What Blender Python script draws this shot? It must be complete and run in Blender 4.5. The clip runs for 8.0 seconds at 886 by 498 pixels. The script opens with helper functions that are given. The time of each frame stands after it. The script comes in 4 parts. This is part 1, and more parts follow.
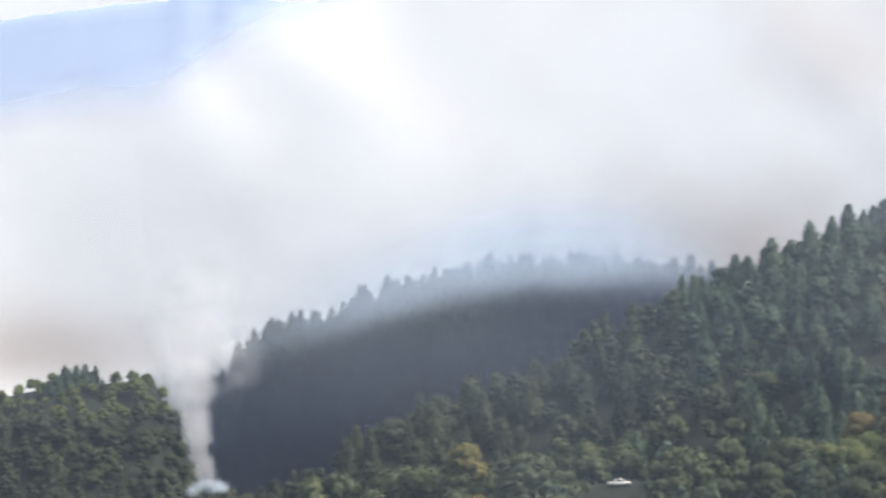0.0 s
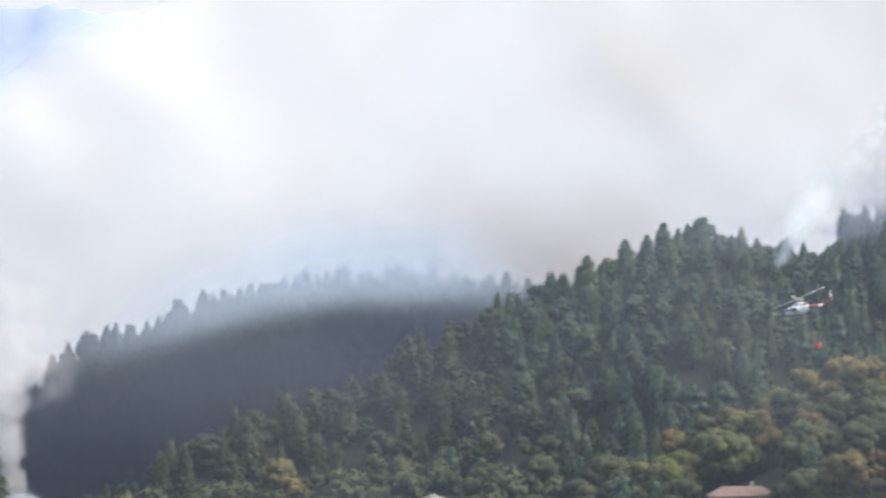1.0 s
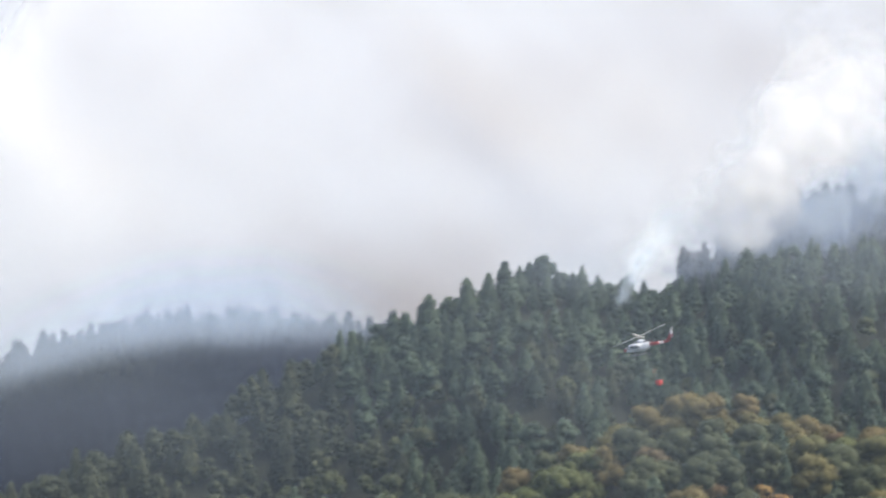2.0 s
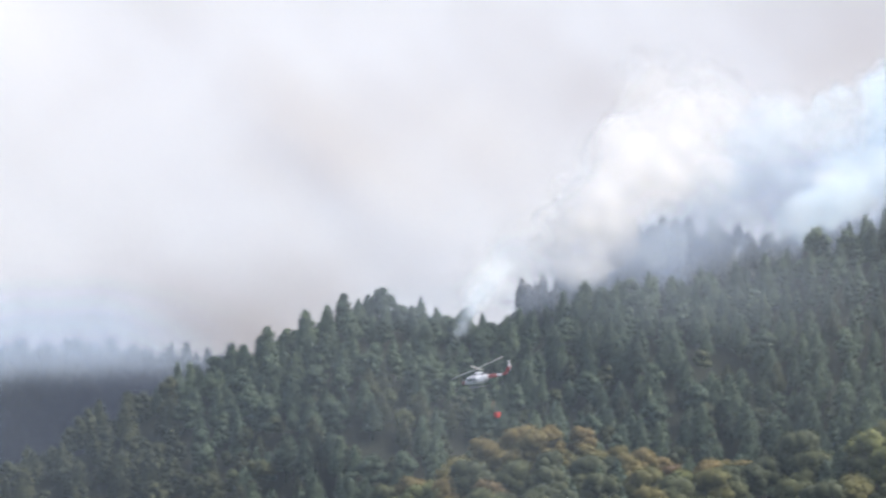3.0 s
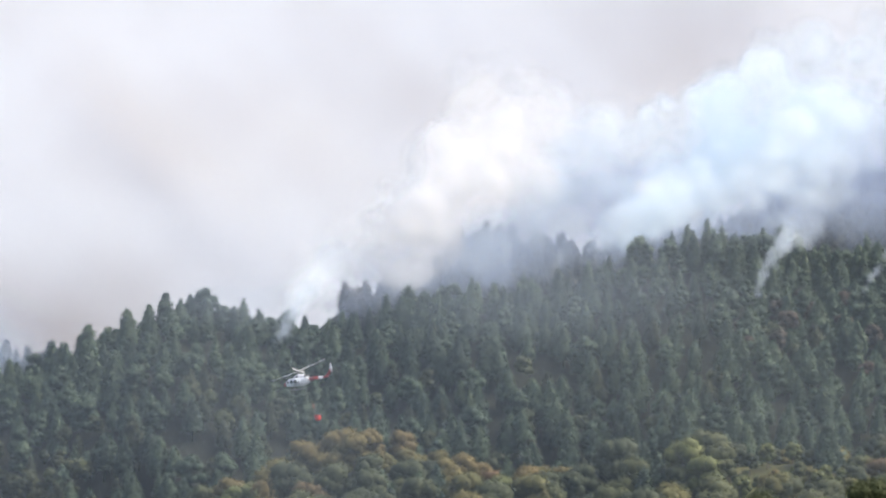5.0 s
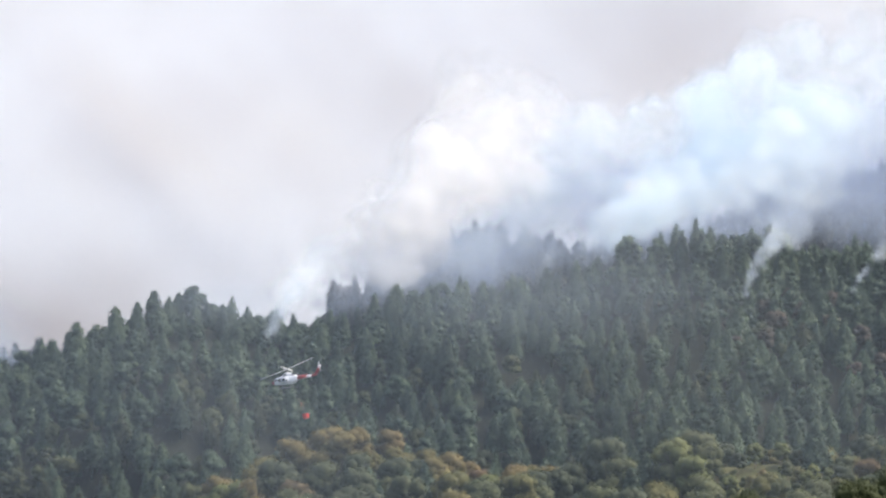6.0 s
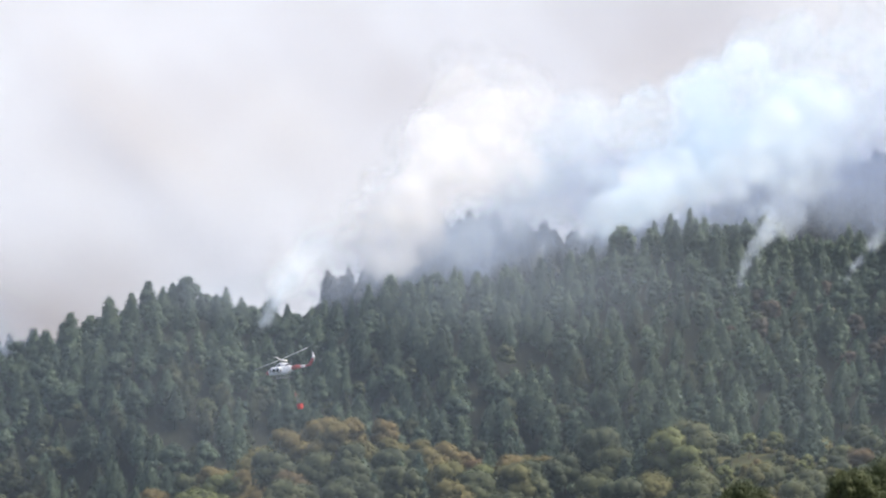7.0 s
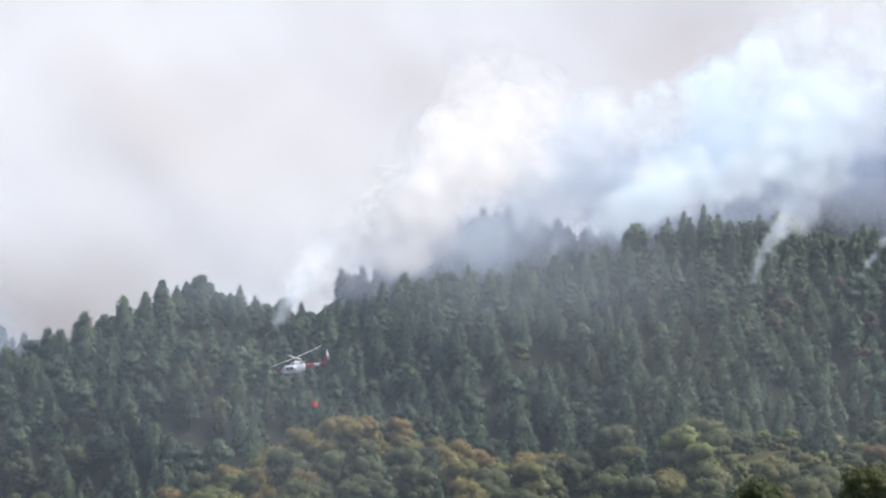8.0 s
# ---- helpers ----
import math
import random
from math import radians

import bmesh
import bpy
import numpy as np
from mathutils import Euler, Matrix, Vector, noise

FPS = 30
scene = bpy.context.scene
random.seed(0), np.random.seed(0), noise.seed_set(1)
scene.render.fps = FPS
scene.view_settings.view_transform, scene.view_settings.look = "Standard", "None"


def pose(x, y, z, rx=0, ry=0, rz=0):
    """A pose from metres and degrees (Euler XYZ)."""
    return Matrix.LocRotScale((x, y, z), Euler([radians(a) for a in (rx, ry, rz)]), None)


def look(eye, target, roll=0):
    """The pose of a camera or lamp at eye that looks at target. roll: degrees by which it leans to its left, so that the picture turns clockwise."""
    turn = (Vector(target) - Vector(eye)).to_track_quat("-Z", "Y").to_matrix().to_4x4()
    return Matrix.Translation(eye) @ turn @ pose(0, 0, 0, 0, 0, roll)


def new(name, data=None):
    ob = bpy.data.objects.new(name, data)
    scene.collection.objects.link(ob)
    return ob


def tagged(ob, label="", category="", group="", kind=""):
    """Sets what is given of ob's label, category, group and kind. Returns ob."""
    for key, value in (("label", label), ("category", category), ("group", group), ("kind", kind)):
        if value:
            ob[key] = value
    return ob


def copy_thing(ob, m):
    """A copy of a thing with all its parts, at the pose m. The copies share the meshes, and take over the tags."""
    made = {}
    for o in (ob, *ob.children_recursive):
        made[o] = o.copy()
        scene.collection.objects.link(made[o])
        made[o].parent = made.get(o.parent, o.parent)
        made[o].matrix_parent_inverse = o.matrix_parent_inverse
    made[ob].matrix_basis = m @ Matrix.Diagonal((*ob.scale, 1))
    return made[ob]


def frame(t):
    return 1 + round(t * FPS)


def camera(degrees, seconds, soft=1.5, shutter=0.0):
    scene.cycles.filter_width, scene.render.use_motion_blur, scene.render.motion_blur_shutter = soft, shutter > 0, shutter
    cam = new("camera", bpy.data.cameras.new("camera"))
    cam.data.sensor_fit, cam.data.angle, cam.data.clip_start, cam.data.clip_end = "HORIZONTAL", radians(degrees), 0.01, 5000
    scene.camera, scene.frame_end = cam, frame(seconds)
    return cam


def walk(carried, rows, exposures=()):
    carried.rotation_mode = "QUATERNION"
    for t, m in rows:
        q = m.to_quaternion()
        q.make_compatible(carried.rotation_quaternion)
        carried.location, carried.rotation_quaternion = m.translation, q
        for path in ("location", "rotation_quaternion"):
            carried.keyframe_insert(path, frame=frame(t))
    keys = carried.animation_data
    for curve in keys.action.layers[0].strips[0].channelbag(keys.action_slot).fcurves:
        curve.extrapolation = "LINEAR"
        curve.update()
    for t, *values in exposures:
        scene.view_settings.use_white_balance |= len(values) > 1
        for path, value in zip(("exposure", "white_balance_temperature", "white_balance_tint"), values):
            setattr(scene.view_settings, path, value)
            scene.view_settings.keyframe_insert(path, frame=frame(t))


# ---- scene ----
# ---------------------------------------------------------------- camera
cam = camera(17.0, 8.0, soft=2.3, shutter=0.5)
EYE = (0.12, -0.15, 0.0)
walk(cam, [
    (0.0, pose(*EYE, 92.174, 0.929, 13.261)),
    (0.5, pose(*EYE, 92.280, 0.756, 11.412)),
    (1.0, pose(*EYE, 92.433, 0.528, 9.699)),
    (1.5, pose(*EYE, 92.753, 0.695, 8.176)),
    (3.0, pose(*EYE, 93.718, 0.879, 3.537)),
    (3.5, pose(*EYE, 93.785, 0.596, 2.030)),
    (4.0, pose(*EYE, 93.824, 0.312, 0.883)),
    (4.5, pose(*EYE, 93.776, 0.148, 0.297)),
    (6.0, pose(*EYE, 93.734, -0.243, -0.164)),
    (6.5, pose(*EYE, 93.651, -0.196, -0.308)),
    (7.0, pose(*EYE, 93.543, -0.161, -0.275)),
    (7.5, pose(*EYE, 93.439, -0.088, -0.002)),
    (8.0, pose(*EYE, 93.500, -0.000, 0.000)),
], exposures=((0.0, 1.31, 6780, 4), (1.6, 1.30, 6780, 4), (3.0, 1.28, 6740, 6), (8.0, 1.30, 6740, 6.5)))

# ---------------------------------------------------------------- light
SUN_AZ, SUN_EL = 82.0, 56.0
world = bpy.data.worlds.new("sky")
scene.world = world
world.use_nodes = True
wn = world.node_tree
sky = wn.nodes.new("ShaderNodeTexSky")
sky.sky_type = "NISHITA"
sky.sun_disc = False
sky.sun_elevation = radians(SUN_EL)
sky.sun_rotation = radians(SUN_AZ)
sky.dust_density = 6.0
sky.air_density = 0.55
wn.links.new(sky.outputs[0], wn.nodes["Background"].inputs[0])
wn.nodes["Background"].inputs[1].default_value = 0.235
lamp = bpy.data.lights.new("sun", "SUN")
lamp.energy, lamp.angle, lamp.color = 1.2, radians(36), (0.98, 0.97, 0.85)
sun = new("sun", lamp)
a, e = radians(SUN_AZ), radians(SUN_EL)
sun.matrix_world = look((900 * math.sin(a) * math.cos(e), 900 * math.cos(a) * math.cos(e), 900 * math.sin(e)), (0, 0, 0))
scene.cycles.transparent_max_bounces = 64


# ---------------------------------------------------------------- materials
def material(name):
    m = bpy.data.materials.new(name)
    m.use_nodes = True
    nt = m.node_tree
    nt.nodes.clear()
    out = nt.nodes.new("ShaderNodeOutputMaterial")
    return m, nt, out


def node(nt, kind, **values):
    n = nt.nodes.new(kind)
    for key, value in values.items():
        n.inputs[key.replace("_", " ")].default_value = value
    return n


def ramp(nt, stops):
    n = nt.nodes.new("ShaderNodeValToRGB")
    els = n.color_ramp.elements
    while len(els) < len(stops):
        els.new(0.5)
    for el, (at, colour) in zip(els, stops):
        el.position, el.color = at, (*colour, 1)
    return n


def noise_tex(nt, scale, detail=4.0, rough=0.6, coords="Object"):
    c = nt.nodes.new("ShaderNodeTexCoord")
    n = node(nt, "ShaderNodeTexNoise", Scale=scale, Detail=detail, Roughness=rough)
    nt.links.new(c.outputs[coords], n.inputs["Vector"])
    return n


def maths(nt, op, a, b=None, clamp=False):
    n = nt.nodes.new("ShaderNodeMath")
    n.operation, n.use_clamp = op, clamp
    for i, v in enumerate((a, b)):
        if v is None:
            continue
        if isinstance(v, (int, float)):
            n.inputs[i].default_value = v
        else:
            nt.links.new(v, n.inputs[i])
    return n.outputs[0]


def foliage(name, stops, per_tree=True, rough=0.75):
    """Leaf or needle colour: one tone per tree, another per clump, and mottling. per_tree: trees that are objects of their own."""
    m, nt, out = material(name)
    p = node(nt, "ShaderNodeBsdfPrincipled", Roughness=rough)
    p.inputs["Specular IOR Level"].default_value = 0.25
    if per_tree:
        tone = nt.nodes.new("ShaderNodeObjectInfo").outputs["Random"]
    else:
        att = nt.nodes.new("ShaderNodeAttribute")
        att.attribute_name = "tone"
        tone = att.outputs["Fac"]
    clump = nt.nodes.new("ShaderNodeNewGeometry").outputs["Random Per Island"]
    n = noise_tex(nt, 0.35, 3)
    mix = maths(nt, "ADD", maths(nt, "MULTIPLY", tone, 0.66), maths(nt, "MULTIPLY", clump, 0.08))
    mix = maths(nt, "ADD", mix, maths(nt, "MULTIPLY", n.outputs["Fac"], 0.26), clamp=True)
    r = ramp(nt, stops)
    nt.links.new(mix, r.inputs[0])
    nt.links.new(r.outputs[0], p.inputs["Base Color"])
    glow, leaf = nt.nodes.new("ShaderNodeBsdfTranslucent"), nt.nodes.new("ShaderNodeMixShader")
    leaf.inputs[0].default_value = 0.3
    nt.links.new(r.outputs[0], glow.inputs["Color"])
    nt.links.new(p.outputs[0], leaf.inputs[1])
    nt.links.new(glow.outputs[0], leaf.inputs[2])
    nt.links.new(leaf.outputs[0], out.inputs[0])
    return m


def plain(name, colour, rough=0.6, metal=0.0, vary=0.15, scale=2.0):
    m, nt, out = material(name)
    p = node(nt, "ShaderNodeBsdfPrincipled", Roughness=rough, Metallic=metal)
    n = noise_tex(nt, scale, 5)
    r = ramp(nt, [(0.3, [c * (1 - vary) for c in colour]), (0.7, [min(1, c * (1 + vary)) for c in colour])])
    nt.links.new(n.outputs["Fac"], r.inputs[0])
    nt.links.new(r.outputs[0], p.inputs["Base Color"])
    nt.links.new(p.outputs[0], out.inputs[0])
    return m


def smoke_material(name, pale, dim, opacity=1.0, grain=0.02, ragged=0.7, through_light=0.45, relief=0.15, soot=None, thin=None):
    """Smoke: scatters light from both sides; the mesh's density and two scales of noise decide how much it hides."""
    m, nt, out = material(name)
    att = nt.nodes.new("ShaderNodeAttribute")
    att.attribute_name = "smoke_depth"
    fine, broad = noise_tex(nt, grain, 5, 0.55), noise_tex(nt, grain * 0.23, 3, 0.5)
    lumps = maths(nt, "ADD", maths(nt, "MULTIPLY", fine.outputs["Fac"], 0.55), maths(nt, "MULTIPLY", broad.outputs["Fac"], 0.45))
    ragged_by = maths(nt, "MULTIPLY", maths(nt, "SUBTRACT", lumps, 0.5), ragged * 2)
    d = maths(nt, "ADD", att.outputs["Fac"], maths(nt, "MULTIPLY", ragged_by, maths(nt, "MULTIPLY", att.outputs["Fac"], maths(nt, "SUBTRACT", 1.25, att.outputs["Fac"]))), clamp=True)
    s = nt.nodes.new("ShaderNodeMapRange")
    s.interpolation_type = "SMOOTHSTEP"
    s.inputs["To Max"].default_value = opacity
    nt.links.new(d, s.inputs["Value"])
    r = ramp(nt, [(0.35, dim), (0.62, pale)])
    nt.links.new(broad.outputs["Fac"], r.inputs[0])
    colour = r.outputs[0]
    # sparse smoke is bluer; this colour also replaces shading between the heads
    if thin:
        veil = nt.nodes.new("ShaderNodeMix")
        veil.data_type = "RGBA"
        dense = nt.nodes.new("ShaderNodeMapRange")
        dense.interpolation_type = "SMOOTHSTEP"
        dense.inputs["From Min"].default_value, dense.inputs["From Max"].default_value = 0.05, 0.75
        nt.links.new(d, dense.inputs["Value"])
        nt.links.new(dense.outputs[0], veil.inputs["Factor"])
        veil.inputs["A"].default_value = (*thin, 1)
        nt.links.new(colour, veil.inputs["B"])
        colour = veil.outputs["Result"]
    if soot:
        mix = nt.nodes.new("ShaderNodeMix")
        mix.data_type = "RGBA"
        dirty = nt.nodes.new("ShaderNodeAttribute")
        dirty.attribute_name = "soot"
        patchy = maths(nt, "MULTIPLY", dirty.outputs["Fac"], maths(nt, "ADD", 0.55, maths(nt, "MULTIPLY", lumps, 0.9)), clamp=True)
        nt.links.new(patchy, mix.inputs["Factor"])
        nt.links.new(colour, mix.inputs["A"])
        mix.inputs["B"].default_value = (*soot, 1)
        colour = mix.outputs["Result"]
    dif, tra = nt.nodes.new("ShaderNodeBsdfDiffuse"), nt.nodes.new("ShaderNodeBsdfTranslucent")
    bump = node(nt, "ShaderNodeBump", Strength=relief, Distance=5.0)
    nt.links.new(fine.outputs["Fac"], bump.inputs["Height"])
    for b in (dif, tra):
        nt.links.new(colour, b.inputs["Color"])
        nt.links.new(bump.outputs[0], b.inputs["Normal"])
    body, see = nt.nodes.new("ShaderNodeMixShader"), nt.nodes.new("ShaderNodeMixShader")
    body.inputs[0].default_value = through_light
    nt.links.new(dif.outputs[0], body.inputs[1])
    nt.links.new(tra.outputs[0], body.inputs[2])
    nt.links.new(s.outputs[0], see.inputs[0])
    nt.links.new(nt.nodes.new("ShaderNodeBsdfTransparent").outputs[0], see.inputs[1])
    nt.links.new(body.outputs[0], see.inputs[2])
    nt.links.new(see.outputs[0], out.inputs[0])
    return m


PINE = [(0.0, (0.017, 0.030, 0.021)), (0.45, (0.039, 0.062, 0.040)), (0.8, (0.066, 0.094, 0.055)), (1.0, (0.102, 0.120, 0.062))]
# darkened copy of the pine colours: shade below the smoke is put into them
SHADED_PINE = [(0.0, (0.012, 0.014, 0.014)), (0.6, (0.022, 0.026, 0.025)), (1.0, (0.036, 0.042, 0.034))]
GREEN = [(0.0, (0.018, 0.027, 0.013)), (0.5, (0.038, 0.048, 0.019)), (1.0, (0.068, 0.074, 0.025))]
AUTUMN = [(0.0, (0.056, 0.062, 0.016)), (0.5, (0.090, 0.078, 0.021)), (1.0, (0.122, 0.084, 0.029))]
RUSSET = [(0.0, (0.059, 0.046, 0.019)), (1.0, (0.123, 0.073, 0.028))]
pine_wood, pine_tree = foliage("pine_needles_wood", PINE, False), foliage("pine_needles", PINE)
olive_wood = foliage("olive_pine_needles", [(0.0, (0.014, 0.020, 0.011)), (0.5, (0.029, 0.037, 0.018)), (1.0, (0.056, 0.062, 0.027))], False)
shaded_pine_wood = foliage("shaded_pine_needles", SHADED_PINE, False)
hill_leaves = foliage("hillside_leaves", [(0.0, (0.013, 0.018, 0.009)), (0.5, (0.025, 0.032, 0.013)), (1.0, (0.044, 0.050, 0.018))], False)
# brighter than the hillside leaves: sunlight on the hilltop is part of this colour
sunlit_scrub_leaves = foliage("sunlit_scrub_leaves", [(0.0, (0.052, 0.066, 0.018)), (0.5, (0.080, 0.094, 0.025)), (1.0, (0.115, 0.120, 0.036))], False)
leaf_wood, leaf_tree = foliage("green_leaves_wood", GREEN, False), foliage("green_leaves", GREEN)
autumn_tree, russet_tree = foliage("autumn_leaves", AUTUMN), foliage("russet_leaves", RUSSET)
autumn_wood, russet_wood = foliage("autumn_leaves_wood", AUTUMN, False), foliage("russet_leaves_wood", RUSSET, False)
singed_leaves = foliage("singed_leaves", [(0.0, (0.030, 0.026, 0.020)), (1.0, (0.072, 0.052, 0.036))])
bark = plain("bark", (0.11, 0.08, 0.06), 0.9, vary=0.35, scale=3)

soil, nt, out = material("forest_floor")
p = node(nt, "ShaderNodeBsdfPrincipled", Roughness=0.95)
p.inputs["Specular IOR Level"].default_value = 0.08
n1 = noise_tex(nt, 0.05, 8, 0.7)
# near black: dark litter, with the shade between trees put into the colour
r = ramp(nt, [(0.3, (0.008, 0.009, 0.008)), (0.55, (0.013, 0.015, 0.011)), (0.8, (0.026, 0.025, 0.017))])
nt.links.new(n1.outputs["Fac"], r.inputs[0])
nt.links.new(r.outputs[0], p.inputs["Base Color"])
nt.links.new(p.outputs[0], out.inputs[0])


# ---------------------------------------------------------------- land
def curve(points):
    xs, ys = zip(*sorted(points))
    return lambda x: np.interp(x, xs, ys)


# skylines as degrees of azimuth and of height over the eye
MAIN_TOP = curve([(-26, -5.5), (-20, -3.6), (-17.5, -2.43), (-16.6, -2.1), (-15.3, -1.6), (-14.2, -1.05), (-13.1, -0.66), (-12.3, -0.34), (-11.45, 0.08), (-10.5, 0.5), (-9.25, 1.1),
                  (-8.5, 1.6), (-7.7, 1.9), (-7, 2.15), (-6.3, 2.45), (-5.3, 2.95), (-4.6, 2.9), (-3.8, 2.75), (-2.6, 2.5), (-1.5, 2.75), (-0.5, 3.0), (0.2, 3.2), (1.3, 3.2),
                  (2.4, 3.3), (3.0, 3.45), (3.7, 3.85), (5, 4.2), (6, 4.2), (7.4, 3.9), (8.5, 3.9), (12, 4.4), (18, 4.0), (30, 2.0)])
LEFT_TOP = curve([(-40, -1.2), (-26, -0.95), (-22.4, -0.42), (-21.76, -0.24), (-21.1, -0.1), (-20.2, 0.06), (-19.6, 0.0), (-19.07, 0.1), (-18.75, -0.2), (-18.43, -0.7), (-18.2, -1.3), (-18.05, -2.2), (-17.3, -4.0), (-15, -7)])
BACK_TOP = curve([(-24, -3.0), (-19, -1.6), (-18.1, -0.5), (-17.5, 0.0), (-17, 0.5), (-16.56, 0.85), (-15.7, 1.13), (-14.6, 1.5), (-13, 2.0), (-11.5, 2.2), (-9.8, 2.12), (-8, 1.85), (-6.5, 1.6), (-4.5, 1.6), (-3, 2.0),
                  (-2, 2.8), (-0.5, 3.5), (0.6, 4.1), (1.4, 4.1), (2.5, 4.0), (3.4, 4.1), (5, 4.5), (7, 5.2), (9, 5.6), (12, 5.4), (20, 4.0)])
FRONT_TOP = curve([(-22, -3.6), (-16.4, -2.6), (-14.2, -2.3), (-12, -1.75), (-9.85, -1.52), (-7.7, -1.95), (-6.4, -1.6), (-5.26, -1.2), (-4.2, -0.75), (-3.3, -0.34), (-2.7, -0.06), (-2.2, 0.18), (-1.8, 0.32), (-0.9, 0.2), (0.2, -0.1),
                   (0.94, -0.35), (2.35, -0.42), (3.4, -0.35), (4.5, -0.1), (5.0, 0.0), (5.5, 0.36), (6.5, 0.46), (7.8, 0.42), (8.5, 0.15), (14, -0.2), (24, -1.0)])
PEAK_TOP = curve([(-50, 4.0), (-30, 6.0), (-22.75, 6.55), (-21.7, 6.72), (-20.6, 6.88), (-19.7, 6.99), (-18.9, 7.12), (-17.3, 7.3), (-12, 6.5), (-4, 5.0), (10, 3.5), (40, 1.5)])
NEAR_TOP = curve([(-10, -12), (2, -9), (4, -4.6), (5.5, -3.0), (7, -2.75), (9, -2.6), (14, -2.6), (20, -6), (40, -12)])
MAIN_R = curve([(-26, 800), (-17, 820), (-8, 890), (0, 905), (10, 920)])


def hill(az, r, top, crest, trees, front, back):
    z = crest * np.tan(np.radians(top(az))) - trees
    return np.where(r < crest, z - np.tan(radians(front)) * (crest - r), z - np.tan(radians(back)) * (r - crest))


def rumple(x, y, size):
    """Gentle unevenness from a few crossed waves."""
    return (np.sin(x / size + 1.3 * np.sin(y / size * 0.7)) + np.sin(y / size * 1.1 + 2.1 * np.sin(x / size * 0.6 + 1)) + np.sin((x + y) / size * 0.55 + 2)) / 3


def craggy(az):
    return PEAK_TOP(az) - 0.16 + 0.03 * (np.sin(az * 5.1) + np.sin(az * 8.3 + 1) + np.sin(az * 11.7 + 2))


def heights(x, y):
    """Height of the land, and of each of its hills."""
    az, r = np.degrees(np.arctan2(x, y)), np.hypot(x, y)
    s = np.clip(r / 450, 0, 1)
    base = -1.7 - 70 * s * s * (3 - 2 * s)
    parts = [base,
             hill(az, r, MAIN_TOP, MAIN_R(az), 8.2, 28, 16),
             hill(az, r, LEFT_TOP, 810.0, 2.2, 27, 18),
             hill(az, r, BACK_TOP, 1350.0, 6.0, 24, 12),
             hill(az, r, FRONT_TOP, 680.0, 7.5, 14, 20),
             hill(az, r, NEAR_TOP, 250.0, 0.0, 12, 25),
             hill(az, r, craggy, 3700.0, 0.0, 22, 20)]
    near = np.clip((r - 350) / 200, 0, 1)
    stack = np.stack(parts)
    top = stack.max(0)
    z = top + 4.0 * np.log(np.exp((stack - top) / 4.0).sum(0)) - 2.0 * near
    z = z + near * (1.6 * rumple(x, y, 17.0) + 3.0 * rumple(y, x, 61.0) * np.clip((r - 900) / 300, 0.25, 2.0))
    return z, stack


def mesh_of(name, verts, faces, smooth=False):
    """A mesh from arrays; faces all have as many corners as the array has columns."""
    me = bpy.data.meshes.new(name)
    verts, faces = np.asarray(verts, np.float32), np.asarray(faces, np.int32)
    me.vertices.add(len(verts))
    me.vertices.foreach_set("co", verts.ravel())
    me.loops.add(faces.size)
    me.loops.foreach_set("vertex_index", faces.ravel())
    me.polygons.add(len(faces))
    me.polygons.foreach_set("loop_start", np.arange(0, faces.size, faces.shape[1], dtype=np.int32))
    me.update(calc_edges=True)
    me.polygons.foreach_set("use_smooth", np.full(len(faces), smooth))
    me.validate()
    return me


def attribute(me, name, values, domain="POINT"):
    at = me.attributes.new(name, "FLOAT", domain)
    at.data.foreach_set("value", np.asarray(values, np.float32))


def grid_faces(rows, cols, wrap=False):
    i, j = np.meshgrid(np.arange(rows - 1), np.arange(cols if wrap else cols - 1), indexing="ij")
    k = (j + 1) % cols
    return np.stack([i * cols + j, i * cols + k, (i + 1) * cols + k, (i + 1) * cols + j], -1).reshape(-1, 4)


azs = np.concatenate([np.arange(-34, 20, 0.25), np.arange(20, 326, 6.0)])
rs = np.concatenate([[0.001, 2, 5, 10, 20, 35], np.arange(50, 450, 20), np.arange(450, 1000, 5), np.arange(1000, 1500, 12), np.arange(1500, 2200, 60), np.arange(2200, 4000, 75), [4200, 4500, 4800]])
R, A = np.meshgrid(rs, np.radians(azs), indexing="ij")
X, Y = R * np.sin(A), R * np.cos(A)
Z, _ = heights(X, Y)
ground = new("ground", mesh_of("ground", np.stack([X, Y, Z], -1).reshape(-1, 3), grid_faces(len(rs), len(azs), True), True))
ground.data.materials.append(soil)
tagged(ground, "hilly forest floor of soil and dry grass, darkened for shade under trees", "ground", kind="structure")


# ---------------------------------------------------------------- trees
def tufts(centres, normals, size, rng, stretch=1.0, upward=False):
    """One leaning three-cornered clump of needles or leaves at each centre, facing roughly along its normal."""
    n = len(centres)
    nrm = normals / (np.linalg.norm(normals, axis=1, keepdims=True) + 1e-9) + rng.normal(0, 0.15, (n, 3))
    nrm /= np.linalg.norm(nrm, axis=1, keepdims=True) + 1e-9
    u = np.cross(nrm, np.cross([[0, 0, 1.0]], nrm)) + rng.normal(0, 0.3, (n, 3)) if upward else np.cross(nrm, rng.normal(0, 1, (n, 3)))
    u /= np.linalg.norm(u, axis=1, keepdims=True) + 1e-9
    w = np.cross(nrm, u)
    s = (size * rng.uniform(0.65, 1.35, n))[:, None]
    corners = [centres + s * (u * math.cos(q) * stretch + w * math.sin(q)) * rng.uniform(0.75, 1.25, (n, 1)) for q in (0.2, 2.3, 4.4)]
    verts = np.stack(corners, 1).reshape(-1, 3)
    return verts, np.arange(3 * n).reshape(-1, 3)


